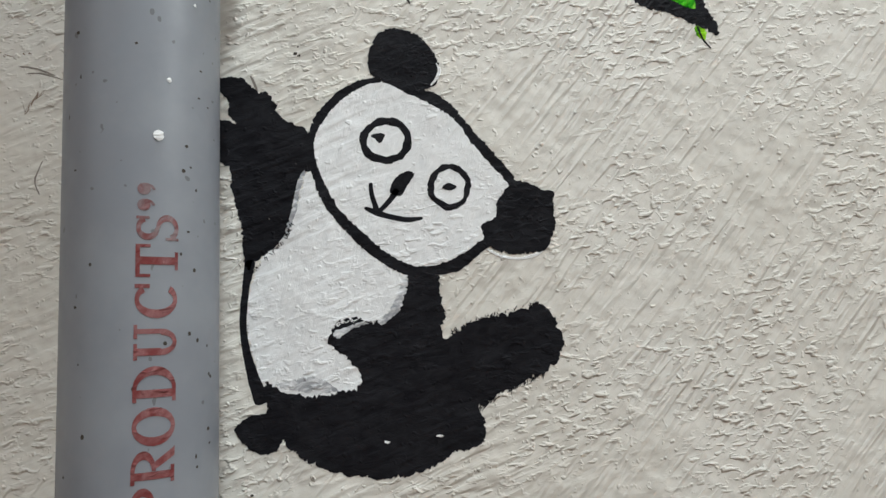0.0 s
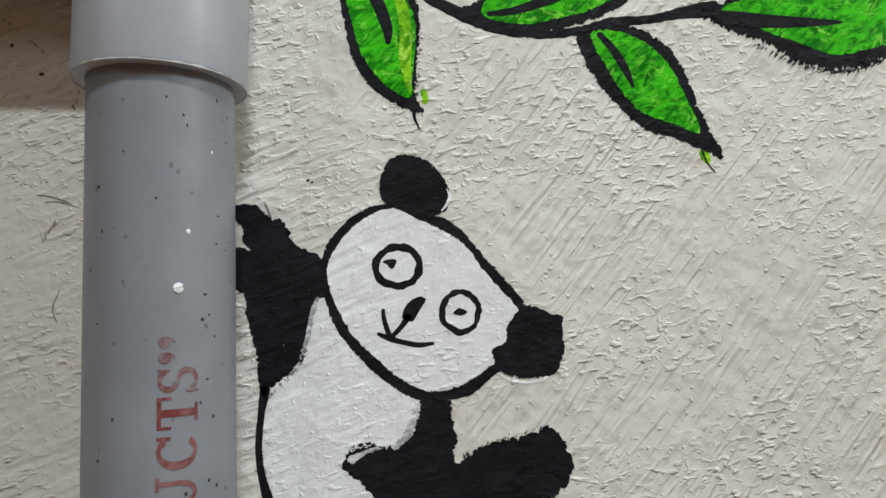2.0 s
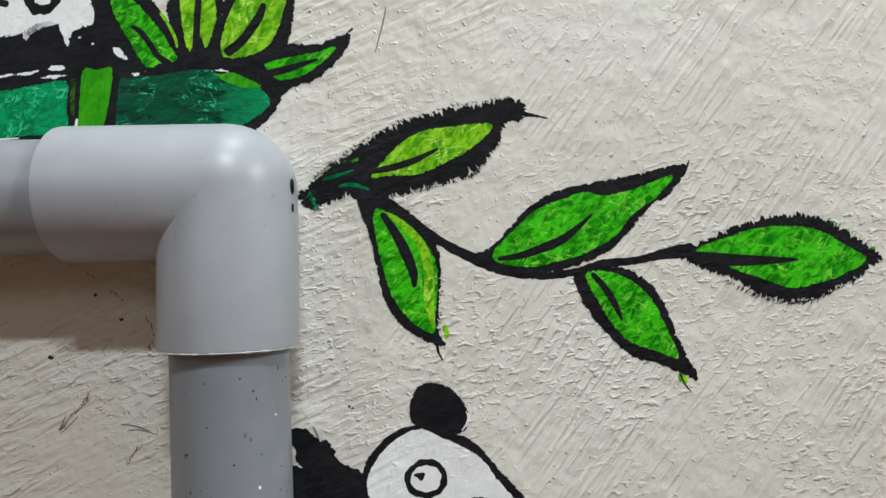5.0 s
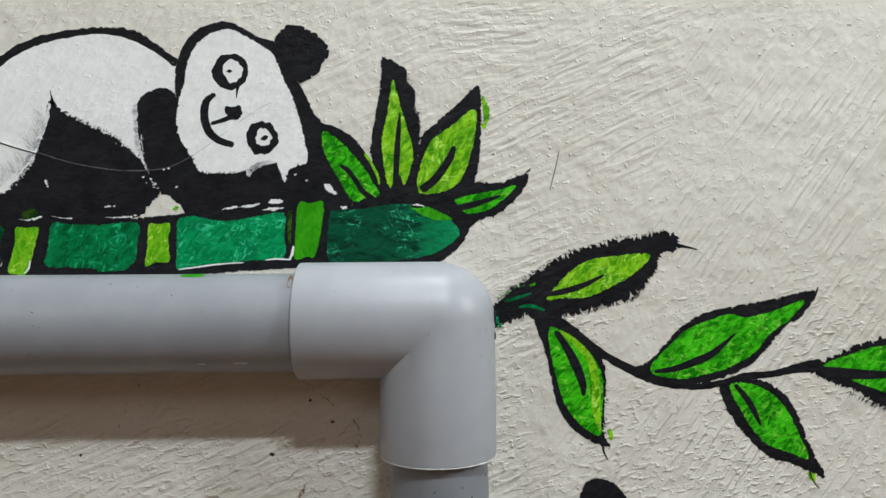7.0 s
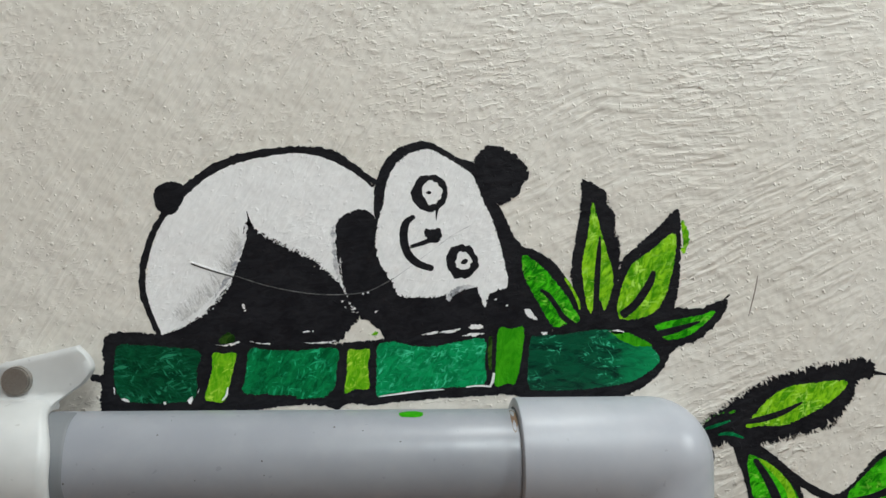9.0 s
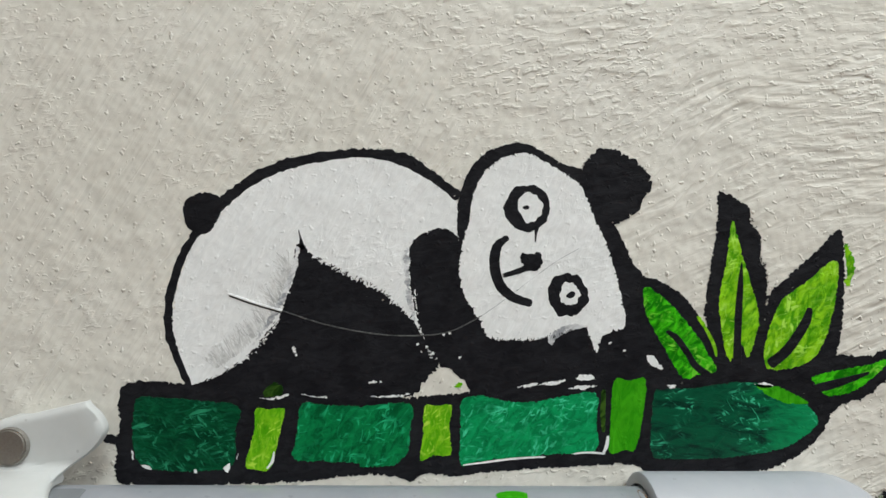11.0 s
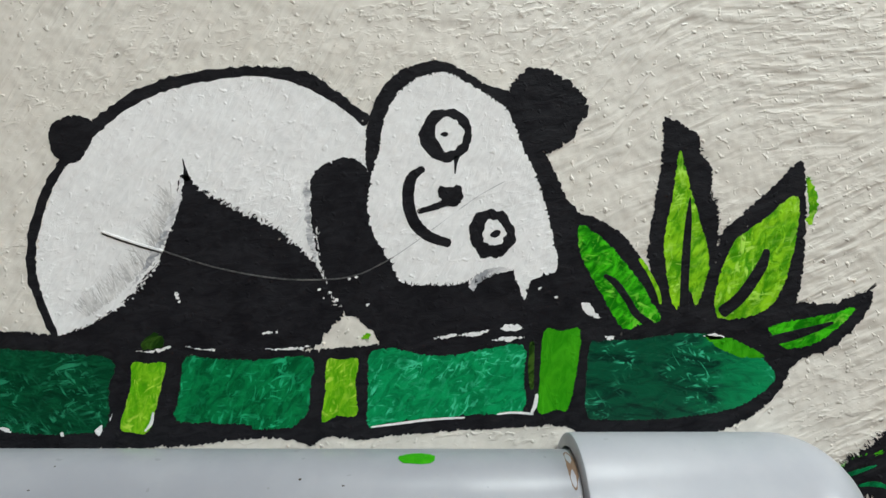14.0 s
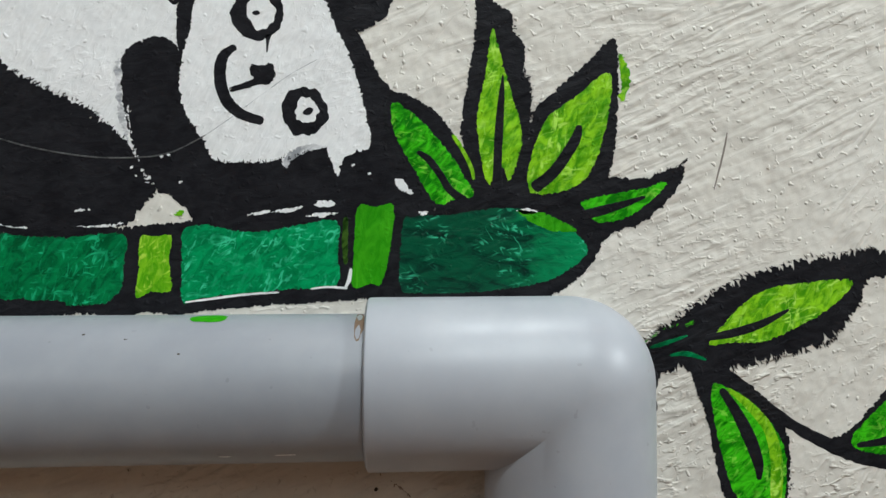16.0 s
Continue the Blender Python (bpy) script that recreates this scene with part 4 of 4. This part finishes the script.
part("segment", fill([(-262.9, 49.5), (-260.1, 52.9), (-253.7, 52.8), (-237.8, 51.5), (-221.2, 49.2), (-221.9, 38.8), (-222.7, 25.6), (-233, 23.2), (-246.8, 23.1), (-258.7, 25.1), (-263, 33.6)], 0.5, 0.2, 4), DARK, bamboo, "dark green cane segment")
part("band", fill([(-214.2, 48), (-208.7, 48.1), (-202.5, 48.1), (-203.6, 40.9), (-205.7, 30.9), (-208.1, 23.9), (-213.1, 23.6), (-217.7, 25.2), (-216.1, 32.8), (-214.4, 40.8)], 0.5, 0.12, 4), YELLOW, bamboo, "lime green cane joint")
part("segment", fill([(-195.7, 50.2), (-185.6, 49.8), (-169.4, 49.5), (-151.2, 50.3), (-151.4, 39.1), (-152.1, 31.1), (-156, 26.2), (-160.9, 25), (-171, 24.6), (-173, 26.4), (-189.2, 26.9), (-198.6, 28.3), (-197.4, 36.9)], 0.5, 0.2, 4), BAMBOO, bamboo, "green cane segment")
part("band", fill([(-145.4, 49.3), (-139.9, 49.5), (-134.2, 49.8), (-135.1, 41.3), (-134.5, 29.9), (-141.6, 29.5), (-146.9, 27.3), (-146, 37.1)], 0.5, 0.12, 4), YELLOW, bamboo, "lime green cane joint")
part("segment", fill([(-130.1, 51), (-125.6, 53.5), (-120.9, 53.9), (-114.3, 52), (-101.8, 51.2), (-89.4, 53.4), (-74.6, 54.9), (-74.2, 43.6), (-74.8, 31.4), (-91.3, 29.9), (-122.2, 27.1), (-130.2, 25.3), (-130.7, 37.2)], 0.5, 0.2, 4), MINT, bamboo, "light green cane segment")
part("band", fill([(-66.9, 59.9), (-60.2, 60.2), (-53.7, 60.8), (-54.5, 47.8), (-57.9, 32.3), (-62.3, 31.8), (-68.9, 30.6), (-68.5, 41.6)], 0.5, 0.12, 4), BAND, bamboo, "grass green cane joint")
part("segment", fill([(-50.1, 54.1), (-45.5, 56.8), (-32.9, 57.3), (-18, 59.5), (-5.3, 59.4), (5.4, 56.1), (13.9, 51.2), (19.2, 44.2), (15.9, 39.6), (7.3, 33.8), (-5.5, 30.4), (-24.5, 28.3), (-45.5, 28.2), (-51.4, 31.5)], 0.5, 0.2), SEGMENT_TIP, bamboo, "dark green cane tip, lighter at its end")
part("tip_edge", fill([(-7.4, 58.9), (1.1, 58.2), (7.9, 55.5), (15, 51.2), (5.3, 51.1), (-2.1, 54.4)], 0.6, 0.2), BAND, bamboo, "grass green edge")
part("white_edge", stroke([(-129.5, 25.5, 0.6), (-120.1, 26.7, 1), (-107.8, 28.2, 1), (-95.5, 28.9, 0.8)], 0.55, 0.2), WHITE, bamboo)
part("white_edge", stroke([(-84.1, 30.1, 0.6), (-77.9, 30.7, 1), (-70.6, 30.2, 1)], 0.55, 0.2), WHITE, bamboo)
part("white_edge", stroke([(-69.4, 37.5, 1.3), (-70, 33.4, 1.7), (-71.6, 30.2, 1)], 0.55, 0.2), WHITE, bamboo)
part("white_edge", stroke([(-209.1, 24.1, 0.8), (-207, 26.9, 1.4), (-206.3, 30.9, 0.8)], 0.55, 0.1), WHITE, bamboo)
for dab in ([(-263.5, 31.2), (-262.7, 30.6), (-262.6, 27.7), (-263.2, 28.2)], [(-259.5, 25.5), (-256.8, 25.1), (-255.3, 23.9), (-257.7, 24.3)], [(-226.7, 24.4), (-223.9, 26.4), (-224.4, 22.8), (-226.2, 23.2)], [(-238.5, 23.4), (-237.4, 24), (-237.1, 22.6), (-238.1, 22.4)], [(-7.8, 58.9), (-3.1, 59.8), (0.1, 58.2), (-4.2, 57.3)], [(-221.2, 29.2), (-220.7, 30.4), (-220.8, 28.4), (-221.4, 27.8)]):
    part("fleck", fill(dab, 0.6, 0.15), WHITE, bamboo, "pale bare fleck")


def leaf(parent, outline, green, vein, colour, label, lift=0.3, fringe=0.3):
    """A painted leaf: black shape, green fill, black vein."""
    black = part("leaf", fill(outline, lift, fringe), BLACK, parent, label)
    part("leaf_fill", fill(green, lift + 0.15, 0.18), colour, black)
    part("leaf_vein", stroke(vein, lift + 0.3, 0.15), BLACK, black)
    return black


leaf(bamboo, [(-64.8, 107.4), (-58.5, 104.2), (-47.9, 101.8), (-38.4, 96.6), (-31.6, 88.2), (-25.3, 77.1), (-20.5, 64.5), (-28, 58.2), (-44.9, 60.3), (-55.4, 72.8), (-60.6, 89.5)], [(-53.8, 99.2), (-47.9, 96.3), (-40.5, 89.6), (-32.1, 79.6), (-26.9, 71.2), (-23.7, 64.5), (-30.1, 63.2), (-37.5, 61.1), (-42.7, 68.2), (-48, 77.6), (-52.8, 86.4), (-54.3, 93.7)],
     [(-44.8, 80.8, 1.7), (-40.6, 78, 3.2), (-36.4, 72.4, 3.2), (-32.6, 66.5, 3.4), (-26.9, 62.4, 3.8)], LEAF, "green shoot leaf with black outline", 0.37)
leaf(bamboo, [(-22.6, 137.4), (-20, 139.3), (-9.7, 133.9), (-8.3, 126), (-4, 121.3), (-4.5, 111), (-1.6, 105.7), (-2.2, 89.8), (-2.4, 72.9), (-4.6, 59.3), (-28, 59.2), (-27.4, 77), (-28.4, 89.7), (-26.6, 104.5), (-23.5, 119.4)], [(-16.4, 127.2), (-12.7, 115.2), (-8.5, 100.4), (-5.4, 87.7), (-7.2, 77.1), (-10.5, 70), (-12.6, 75), (-15.2, 72.9), (-18.2, 68.3), (-21.1, 79.2), (-22.4, 93.9), (-19.1, 109.9)],
     [(-12.5, 109.9, 0.6), (-13.2, 100.3, 3), (-14.2, 87.6, 3.8), (-14.7, 77.1, 3.8), (-15, 66.6, 4.7)], LIME, "lime shoot leaf with black outline", 0.38)
leaf(bamboo, [(29.5, 124.2), (31.3, 115.6), (31.5, 102.8), (30.4, 85.8), (27.2, 70.9), (16.7, 61.4), (-0.4, 58.2), (-6.8, 61.4), (-4, 77.1), (-1.7, 95.1), (6.5, 103.7), (17.4, 112.9)], [(27.8, 111.1), (28.2, 98.5), (25.9, 87.9), (21.6, 75.1), (14, 67.5), (-0.8, 64.9), (-3.5, 71.7), (-1, 82.4), (4.7, 94.1), (15.6, 102.3)],
     [(16.5, 91, 2.6), (14.9, 85.7, 4.7), (11, 79.3, 5.1), (5.7, 72.5, 5.1), (-1.4, 67, 5.5)], LIME, "lime shoot leaf with black outline", 0.39)
leaf(bamboo, [(56.4, 75.9), (49.2, 73.1), (38.4, 70.5), (25.5, 71.3), (14.7, 67.7), (10.7, 60.3), (18.7, 48.8), (22.5, 45.7), (29.4, 50.3), (40.2, 54.1), (47.2, 60.4), (54.5, 67.8)], [(49.6, 69.3), (40.5, 67.1), (27.5, 64.6), (17.2, 62), (18.4, 59.1), (23.1, 54.5), (33.8, 56.2), (43, 62.1)],
     [(16.7, 56.8, 4.3), (25.3, 58.9, 4.3), (33.9, 61.4, 3), (41.5, 64, 1.3)], LEAF, "green shoot leaf with black outline", 0.37)
part("shoot_base", fill([(-44.9, 63.4), (-32.2, 65.5), (-23.7, 69.7), (-6.7, 68.7), (4, 65.6), (16.8, 64.6), (23.1, 54.1), (24, 44.6), (16.6, 52), (8.1, 57.2), (-23.8, 59.2), (-42.8, 59.8)], 0.42, 0.3), BLACK, bamboo)
part("leaf_edge", stroke([(-31.6, 87.1, 1.7), (-27.8, 81.3, 1.7), (-24.7, 75, 1.9), (-23.7, 70.3, 1.1)], 0.4, 0.3), LIME, bamboo)
part("leaf_edge", stroke([(32.2, 117.8, 1.3), (34.1, 111.4, 3), (34.2, 106, 2.8), (32.6, 100.2, 1.5)], 0.3, 0.5), LIME, bamboo)

part("smear", fill([(-211, 53.2), (-209.5, 57.5), (-206, 58.6), (-203, 56.4), (-204, 53.6)], 0.58, 0.35), OLIVE, bamboo, "dark green smear over black")
part("smear", stroke([(-71.2, 56.5, 2.0), (-71.6, 47, 2.6), (-71.3, 39, 1.6)], 0.52, 0.25), OLIVE, bamboo, "thin olive edge of the joint")
part("smear", fill([(-133, 57.5), (-131.5, 59), (-129.8, 58.4), (-131, 56.8)], 0.58, 0.2), YELLOW, bamboo, "lime dab")

# ---- mural: leafy branch ----
branch = thing("painted_branch", "painted green leafy branch with black outlines growing from the elbow", "mural painting")
part("stem", stroke([(58.4, 0.3, 7), (71.9, -3.5, 4.9), (85.2, -13.9, 3.8), (98.6, -23.7, 4.1), (114.7, -32.2, 4.9), (128.2, -37.4, 4.1), (144.5, -39.6, 3.3), (161, -37.8, 3.8), (172.1, -34.8, 4.4), (188.7, -33.3, 3.6), (199.9, -30.8, 5), (215.2, -28.9, 7.2)], 0.3, 0.25), BLACK, branch)
leaf(branch, [(32.2, 0), (39.5, 7.5), (53.2, 18.2), (72.5, 30.3), (89, 36.1), (111.1, 41.1), (131.9, 43.8), (138.2, 41.2), (137.2, 34.5), (129.4, 31.6), (125, 22.5), (116.4, 12.1), (107.5, 7.1), (91, 2.7), (80.1, 0.2), (71.9, -1.3), (58.3, -1.6), (47.5, -3), (38, -6.6), (33.5, -4.4)], [(65.5, 7.8), (72.2, 16.5), (79.2, 23.3), (87.5, 28.1), (99.9, 30.7), (121.6, 31.7), (115.3, 22.7), (102.3, 15.2), (87.6, 8.8), (74.8, 8.5)],
     [(64, 10.3, 2.7), (74.9, 12.1, 3.8), (85.8, 15.4, 3.5), (96.9, 20.8, 1.4)], LIME, "lime leaf with wide black fringe", 0.31, 0.8)
leaf(branch, [(58.9, -1.9), (71.9, -2.1), (84, -9.7), (93.3, -19.5), (96.5, -31.8), (95.8, -50.6), (95, -64), (98.1, -70.5), (89.5, -68.4), (78.9, -61.5), (71, -50.6), (67.5, -36.5), (64.3, -20.2)], [(66.9, -7.2), (74.5, -9.3), (83.8, -16), (92, -26.2), (95.1, -37.1), (93.8, -56), (93.1, -64.5), (84.3, -60.3), (75.1, -49.3), (70.7, -36.6), (66.7, -17.6)],
     [(69.9, -8.9, 3.3), (75.7, -17.7, 4.9), (80.6, -27.3, 6), (84, -36.9, 4.9), (84.4, -43.6, 2.2)], LEAF, "green leaf with black outline", 0.32)
part("leaf_shade", stroke([(72.3, -9, 1.6), (80.3, -15.1, 3.8), (88.3, -24.8, 4.9), (91.3, -37.1, 6), (91, -50.5, 5.4), (92.9, -62.6, 1.6)], 0.5, 0.2), LIME, branch)
leaf(branch, [(111.5, -30.7), (121.8, -24.2), (134.5, -10.8), (148.5, -1.4), (162.4, 2.7), (184.7, 6.2), (209.5, 11.3), (212.1, 7.1), (204.4, -2.5), (195.3, -8.4), (186.6, -17.9), (175.1, -28.6), (163.9, -33.8), (144.5, -38.8), (125.5, -37.8)], [(121.1, -28.5), (131.5, -17.5), (142.8, -8.2), (156.7, -3), (165.1, -0.9), (173.3, -2.7), (187.3, 0), (206.4, 6.1), (198.2, -3.8), (186.8, -11.8), (178.1, -21.8), (164.1, -29.4), (150.2, -33.2), (139.2, -35.4), (125, -33.5)],
     [(122.9, -31.3, 2.2), (133.9, -29.9, 3.8), (144.9, -26.3, 4.9), (154.7, -22.1, 4.4), (168, -11.2, 1.1)], LEAF, "green leaf with black outline", 0.33)
leaf(branch, [(158.3, -37.2), (172.1, -36.2), (183, -37.2), (194.3, -44.8), (201, -56.4), (205.6, -69.5), (214.2, -88.1), (205.8, -85.7), (195, -80.6), (184.2, -77.6), (173.6, -67.9), (165.2, -57.7), (160.6, -49.5)], [(163.7, -39), (176.1, -38.7), (185.6, -43), (193.5, -51.1), (199.1, -61.8), (205.5, -78.7), (195.2, -75.2), (183.1, -70.8), (176.5, -63.9), (169.3, -52.4)],
     [(166.5, -38.8, 2.7), (172.3, -45.7, 3.8), (176.4, -52.6, 3.8), (179.9, -60.8, 1.4)], LEAF, "green leaf with black outline", 0.34)
leaf(branch, [(208.1, -32), (222.4, -23.6), (239.5, -16.8), (259.3, -13.3), (276, -15.3), (289.7, -23.1), (299.9, -30.7), (303, -35.8), (294.2, -41.1), (285.5, -46.4), (273.9, -51.6), (259.8, -54), (246.1, -51), (232.6, -43.5), (219, -37.8)], [(215.5, -29.2), (230.8, -23.5), (244.9, -19.4), (264.6, -18.9), (275.6, -21.9), (287.9, -29.1), (295.7, -35.4), (285.7, -41.5), (274.3, -45.3), (260.2, -47.7), (246.5, -43.3), (230.1, -36.9)],
     [(212.3, -32.1, 6.1), (224.7, -33.5, 7.2), (238.6, -34.4, 6.1), (249.7, -34.6, 4.5), (263.7, -34.6, 1.4)], LEAF, "green leaf with black fringed outline", 0.35, 0.75)
part("leaf_tip", stroke([(210.3, 5.7, 2.2), (212.7, 9.3, 1.4), (214.3, 13.2, 0.6)], 0.3, 0.05), BLACK, branch)
part("leaf_tip", stroke([(137.2, 36.2, 2.8), (141.9, 35.6, 1.4), (148.5, 34.1, 0.6)], 0.3, 0.15), BLACK, branch)
part("leaf_tip", stroke([(94.3, -69.4, 1.6), (94.8, -73.4, 1.1), (96.8, -77.4, 0.5)], 0.3, 0.05), BLACK, branch)
part("leaf_tip", stroke([(205.8, -85.7, 1.1), (207.7, -90.6, 0.8), (210.8, -94.4, 0.5)], 0.3, 0.05), BLACK, branch)
part("leaf_drip", stroke([(205.2, -85.7, 1.6), (207.3, -88.4, 3.8), (208.3, -91.1, 1.1)], 0.25, 0.2), LIME, branch)
part("leaf_drip", stroke([(97.7, -61.4, 2.2), (98.7, -64.7, 2.7), (98.4, -67.3, 1.3)], 0.25, 0.2), LIME, branch)
part("stem_green", fringe([(36.8, 1.6), (38.3, -2), (39.9, -6.1)], 45, 3.0, 0.5, -80, 40, 12), BAMBOO, branch)
part("stem_green", fringe([(40.9, 8.9), (49.1, 14.2), (58.6, 15.9)], 22, 2.2, 0.5, 30, 25, 13), BAND, branch)
part("stem_green", stroke([(42.8, 6.9, 1.1), (49, 8.7, 1.9), (57.2, 11.3, 0.8)], 0.5, 0.2), BAMBOO, branch)
part("stem_green", stroke([(50.3, 4, 1.1), (57.1, 4.4, 2.2), (64.4, 2.1, 1.1)], 0.5, 0.2), BAMBOO, branch)
part("dry_brush", fringe([(229.8, -43.5), (246.1, -51), (259.8, -54), (273.9, -51.6), (294.2, -41.7)], 130, 3.0, 0.4, -135, 14, 1), BLACK, branch)
part("dry_brush", fringe([(39.5, 7.5), (53.2, 18.2), (72.5, 30.3), (89, 36.1), (111.1, 41.1), (131.9, 43.8)], 110, 2.2, 0.4, 160, 25, 2), BLACK, branch)
part("dry_brush", fringe([(127.4, 29.4), (116.4, 12.1), (107.5, 7.1), (91, 2.7), (74.6, -0.8)], 90, 2.4, 0.4, -70, 25, 3), BLACK, branch)
part("dry_brush", fringe([(278.8, -16.4), (289.7, -23.1), (299.9, -30.7)], 30, 1.6, 0.35, 60, 25, 4), LEAF, branch, "green dry bristle marks")
part("dry_brush", fringe([(128.2, -38.4), (144.5, -39.9), (161, -38.1)], 40, 1.5, 0.4, -90, 25, 5), BLACK, branch)
part("dry_brush", fringe([(96.2, -34.5), (95.8, -50.6), (95, -64)], 30, 1.3, 0.4, 0, 25, 6), BLACK, branch)
part("dry_brush", fringe([(-8.2, 128.1), (-4.5, 111), (-2, 105.7), (-2.2, 89.8)], 40, 1.4, 0.45, 20, 30, 7), BLACK, bamboo)
part("dry_brush", fringe([(32.2, 117.8), (34, 109.2), (32.4, 100.7)], 45, 2.0, 0.35, 10, 30, 8), LIME, bamboo, "lime dry bristle marks")
part("dry_brush", fringe([(49.2, 73.5), (55.8, 76.3), (56.9, 77.8)], 20, 2.0, 0.4, 50, 25, 9), BLACK, bamboo)

# ---- the wall's own marks: cracks, stains and raised grains of plaster ----
wall_north = bpy.data.objects["wall_north"]
for line in ([(73.6, 88.5, 0.5), (71.9, 80.3, 0.8), (68.2, 66.7, 0.5)], [(-45.7, -104.9, 0.4), (-40.1, -104.9, 0.6), (-32.3, -107.2, 0.4)], [(-38.6, -137.8, 0.4), (-41, -145.2, 0.6), (-39.1, -150.4, 0.4)], [(-48.8, -102.1, 0.5), (-42.6, -103, 0.8), (-35.3, -105.6, 0.5)], [(-75.5, -105.4, 0.4), (-71.2, -101.7, 0.6), (-67.8, -97.9, 0.4)], [(37.2, -105.5, 0.6), (38.7, -108.4, 1.1), (40, -111.4, 0.6)]):
    part("crack", stroke(line, 0.06, 0.1), CRACK, wall_north, "thin dark crack in the plaster")
for path, count, length, aim in (([(-64, -33), (-56, -40), (-48, -46)], 16, 1.6, -60), ([(-38, -54), (-34.5, -60), (-36, -68)], 22, 1.8, -80), ([(-76, -104), (-70, -97), (-64, -91)], 26, 5.0, 52), ([(-60, -94), (-54, -98), (-46, -97)], 10, 2.4, -20), ([(-46, -120), (-41, -113)], 12, 4.0, 60)):
    part("scrape", fringe(path, count, length, 0.08, aim, 18, count), STAIN, wall_north, "brown scraped marks in the plaster")
for x, z, r in SPECKS:
    part("dark_spot", fill(oval(x, z, r, r * 0.8, 20, 7), 0.12, 0.12, 3), DIRT, wall_north)


def inside(x, z):
    """Whether a place on the wall lies under a filled dab of paint."""
    for poly in PAINTED:
        if not (poly[:, 0].min() < x < poly[:, 0].max() and poly[:, 1].min() < z < poly[:, 1].max()):
            continue
        a, b = poly, np.roll(poly, 1, axis=0)
        cross = (a[:, 1] > z) != (b[:, 1] > z)
        at = a[cross, 0] + (z - a[cross, 1]) * (b[cross, 0] - a[cross, 0]) / (b[cross, 1] - a[cross, 1])
        if np.count_nonzero(at > x) % 2:
            return True
    return False


def plaster_grains(count):
    """Short raised ridges and grains left by the plasterer's brush, steep on their lower side."""
    rng, verts, faces = random.Random(11), [], []
    made = 0
    while made < count:
        x, z = rng.uniform(-380, 340), rng.uniform(-320, 320)
        crowd = noise.noise((x * 0.012, z * 0.012, 3.0)) + 0.8 * noise.noise((x * 0.04, z * 0.04, 8.0)) + (0.35 if x > 110 and z < 60 else 0) + (0.3 if x < 0 and z < -60 else 0) + (0.45 if z > 165 and -150 < x < 60 else 0)
        if crowd < rng.uniform(-0.5, 0.7):
            continue
        if inside(x, z):
            continue
        made += 1
        turn = radians(rng.gauss(12, 13) if noise.noise((x * 0.008, z * 0.008, 20.0)) < 0.22 else rng.gauss(40, 9))
        long, wide, high = 0.35 + 1.0 * rng.random() ** 2.0, rng.uniform(0.25, 0.5), 0.05 + 0.16 * rng.random() ** 1.5
        if x > 110 and z > -60 and rng.random() < 0.7:
            turn, long, wide = radians(rng.gauss(46, 7)), long * 1.4, wide * 0.75
        c, s, n = math.cos(turn), math.sin(turn), len(verts)
        bend = rng.uniform(-0.2, 0.2)
        for size, h in ((1.0, -0.03), (0.74, 0.4), (0.42, 0.9)):
            for k in range(8):
                a = math.pi * k / 4
                u = math.cos(a) * long * size * rng.uniform(0.85, 1.15)
                v = math.sin(a) * wide * size * rng.uniform(0.8, 1.2) * (2.1 if k < 4 else 0.75) + bend * (u / long) ** 2 * wide
                verts.append(((x + u * c - v * s) / 1000, -h * high / 1000, BASE_Z + (z + u * s + v * c) / 1000))
        for r in (0, 8):
            for k in range(8):
                faces.append((n + r + k, n + r + (k + 1) % 8, n + r + 8 + (k + 1) % 8, n + r + 8 + k))
        faces.append(tuple(range(n + 16, n + 24)))
    mesh = bpy.data.meshes.new("plaster_grains")
    mesh.from_pydata(verts, [], faces)
    mesh.materials.append(WALL)
    for p in mesh.polygons:
        p.use_smooth = True
    ob = new("plaster_grains", mesh)
    ob.parent = wall_north
    return tagged(ob, "raised grains and brush ridges in cream plaster", kind="stuff")


plaster_grains(1900)
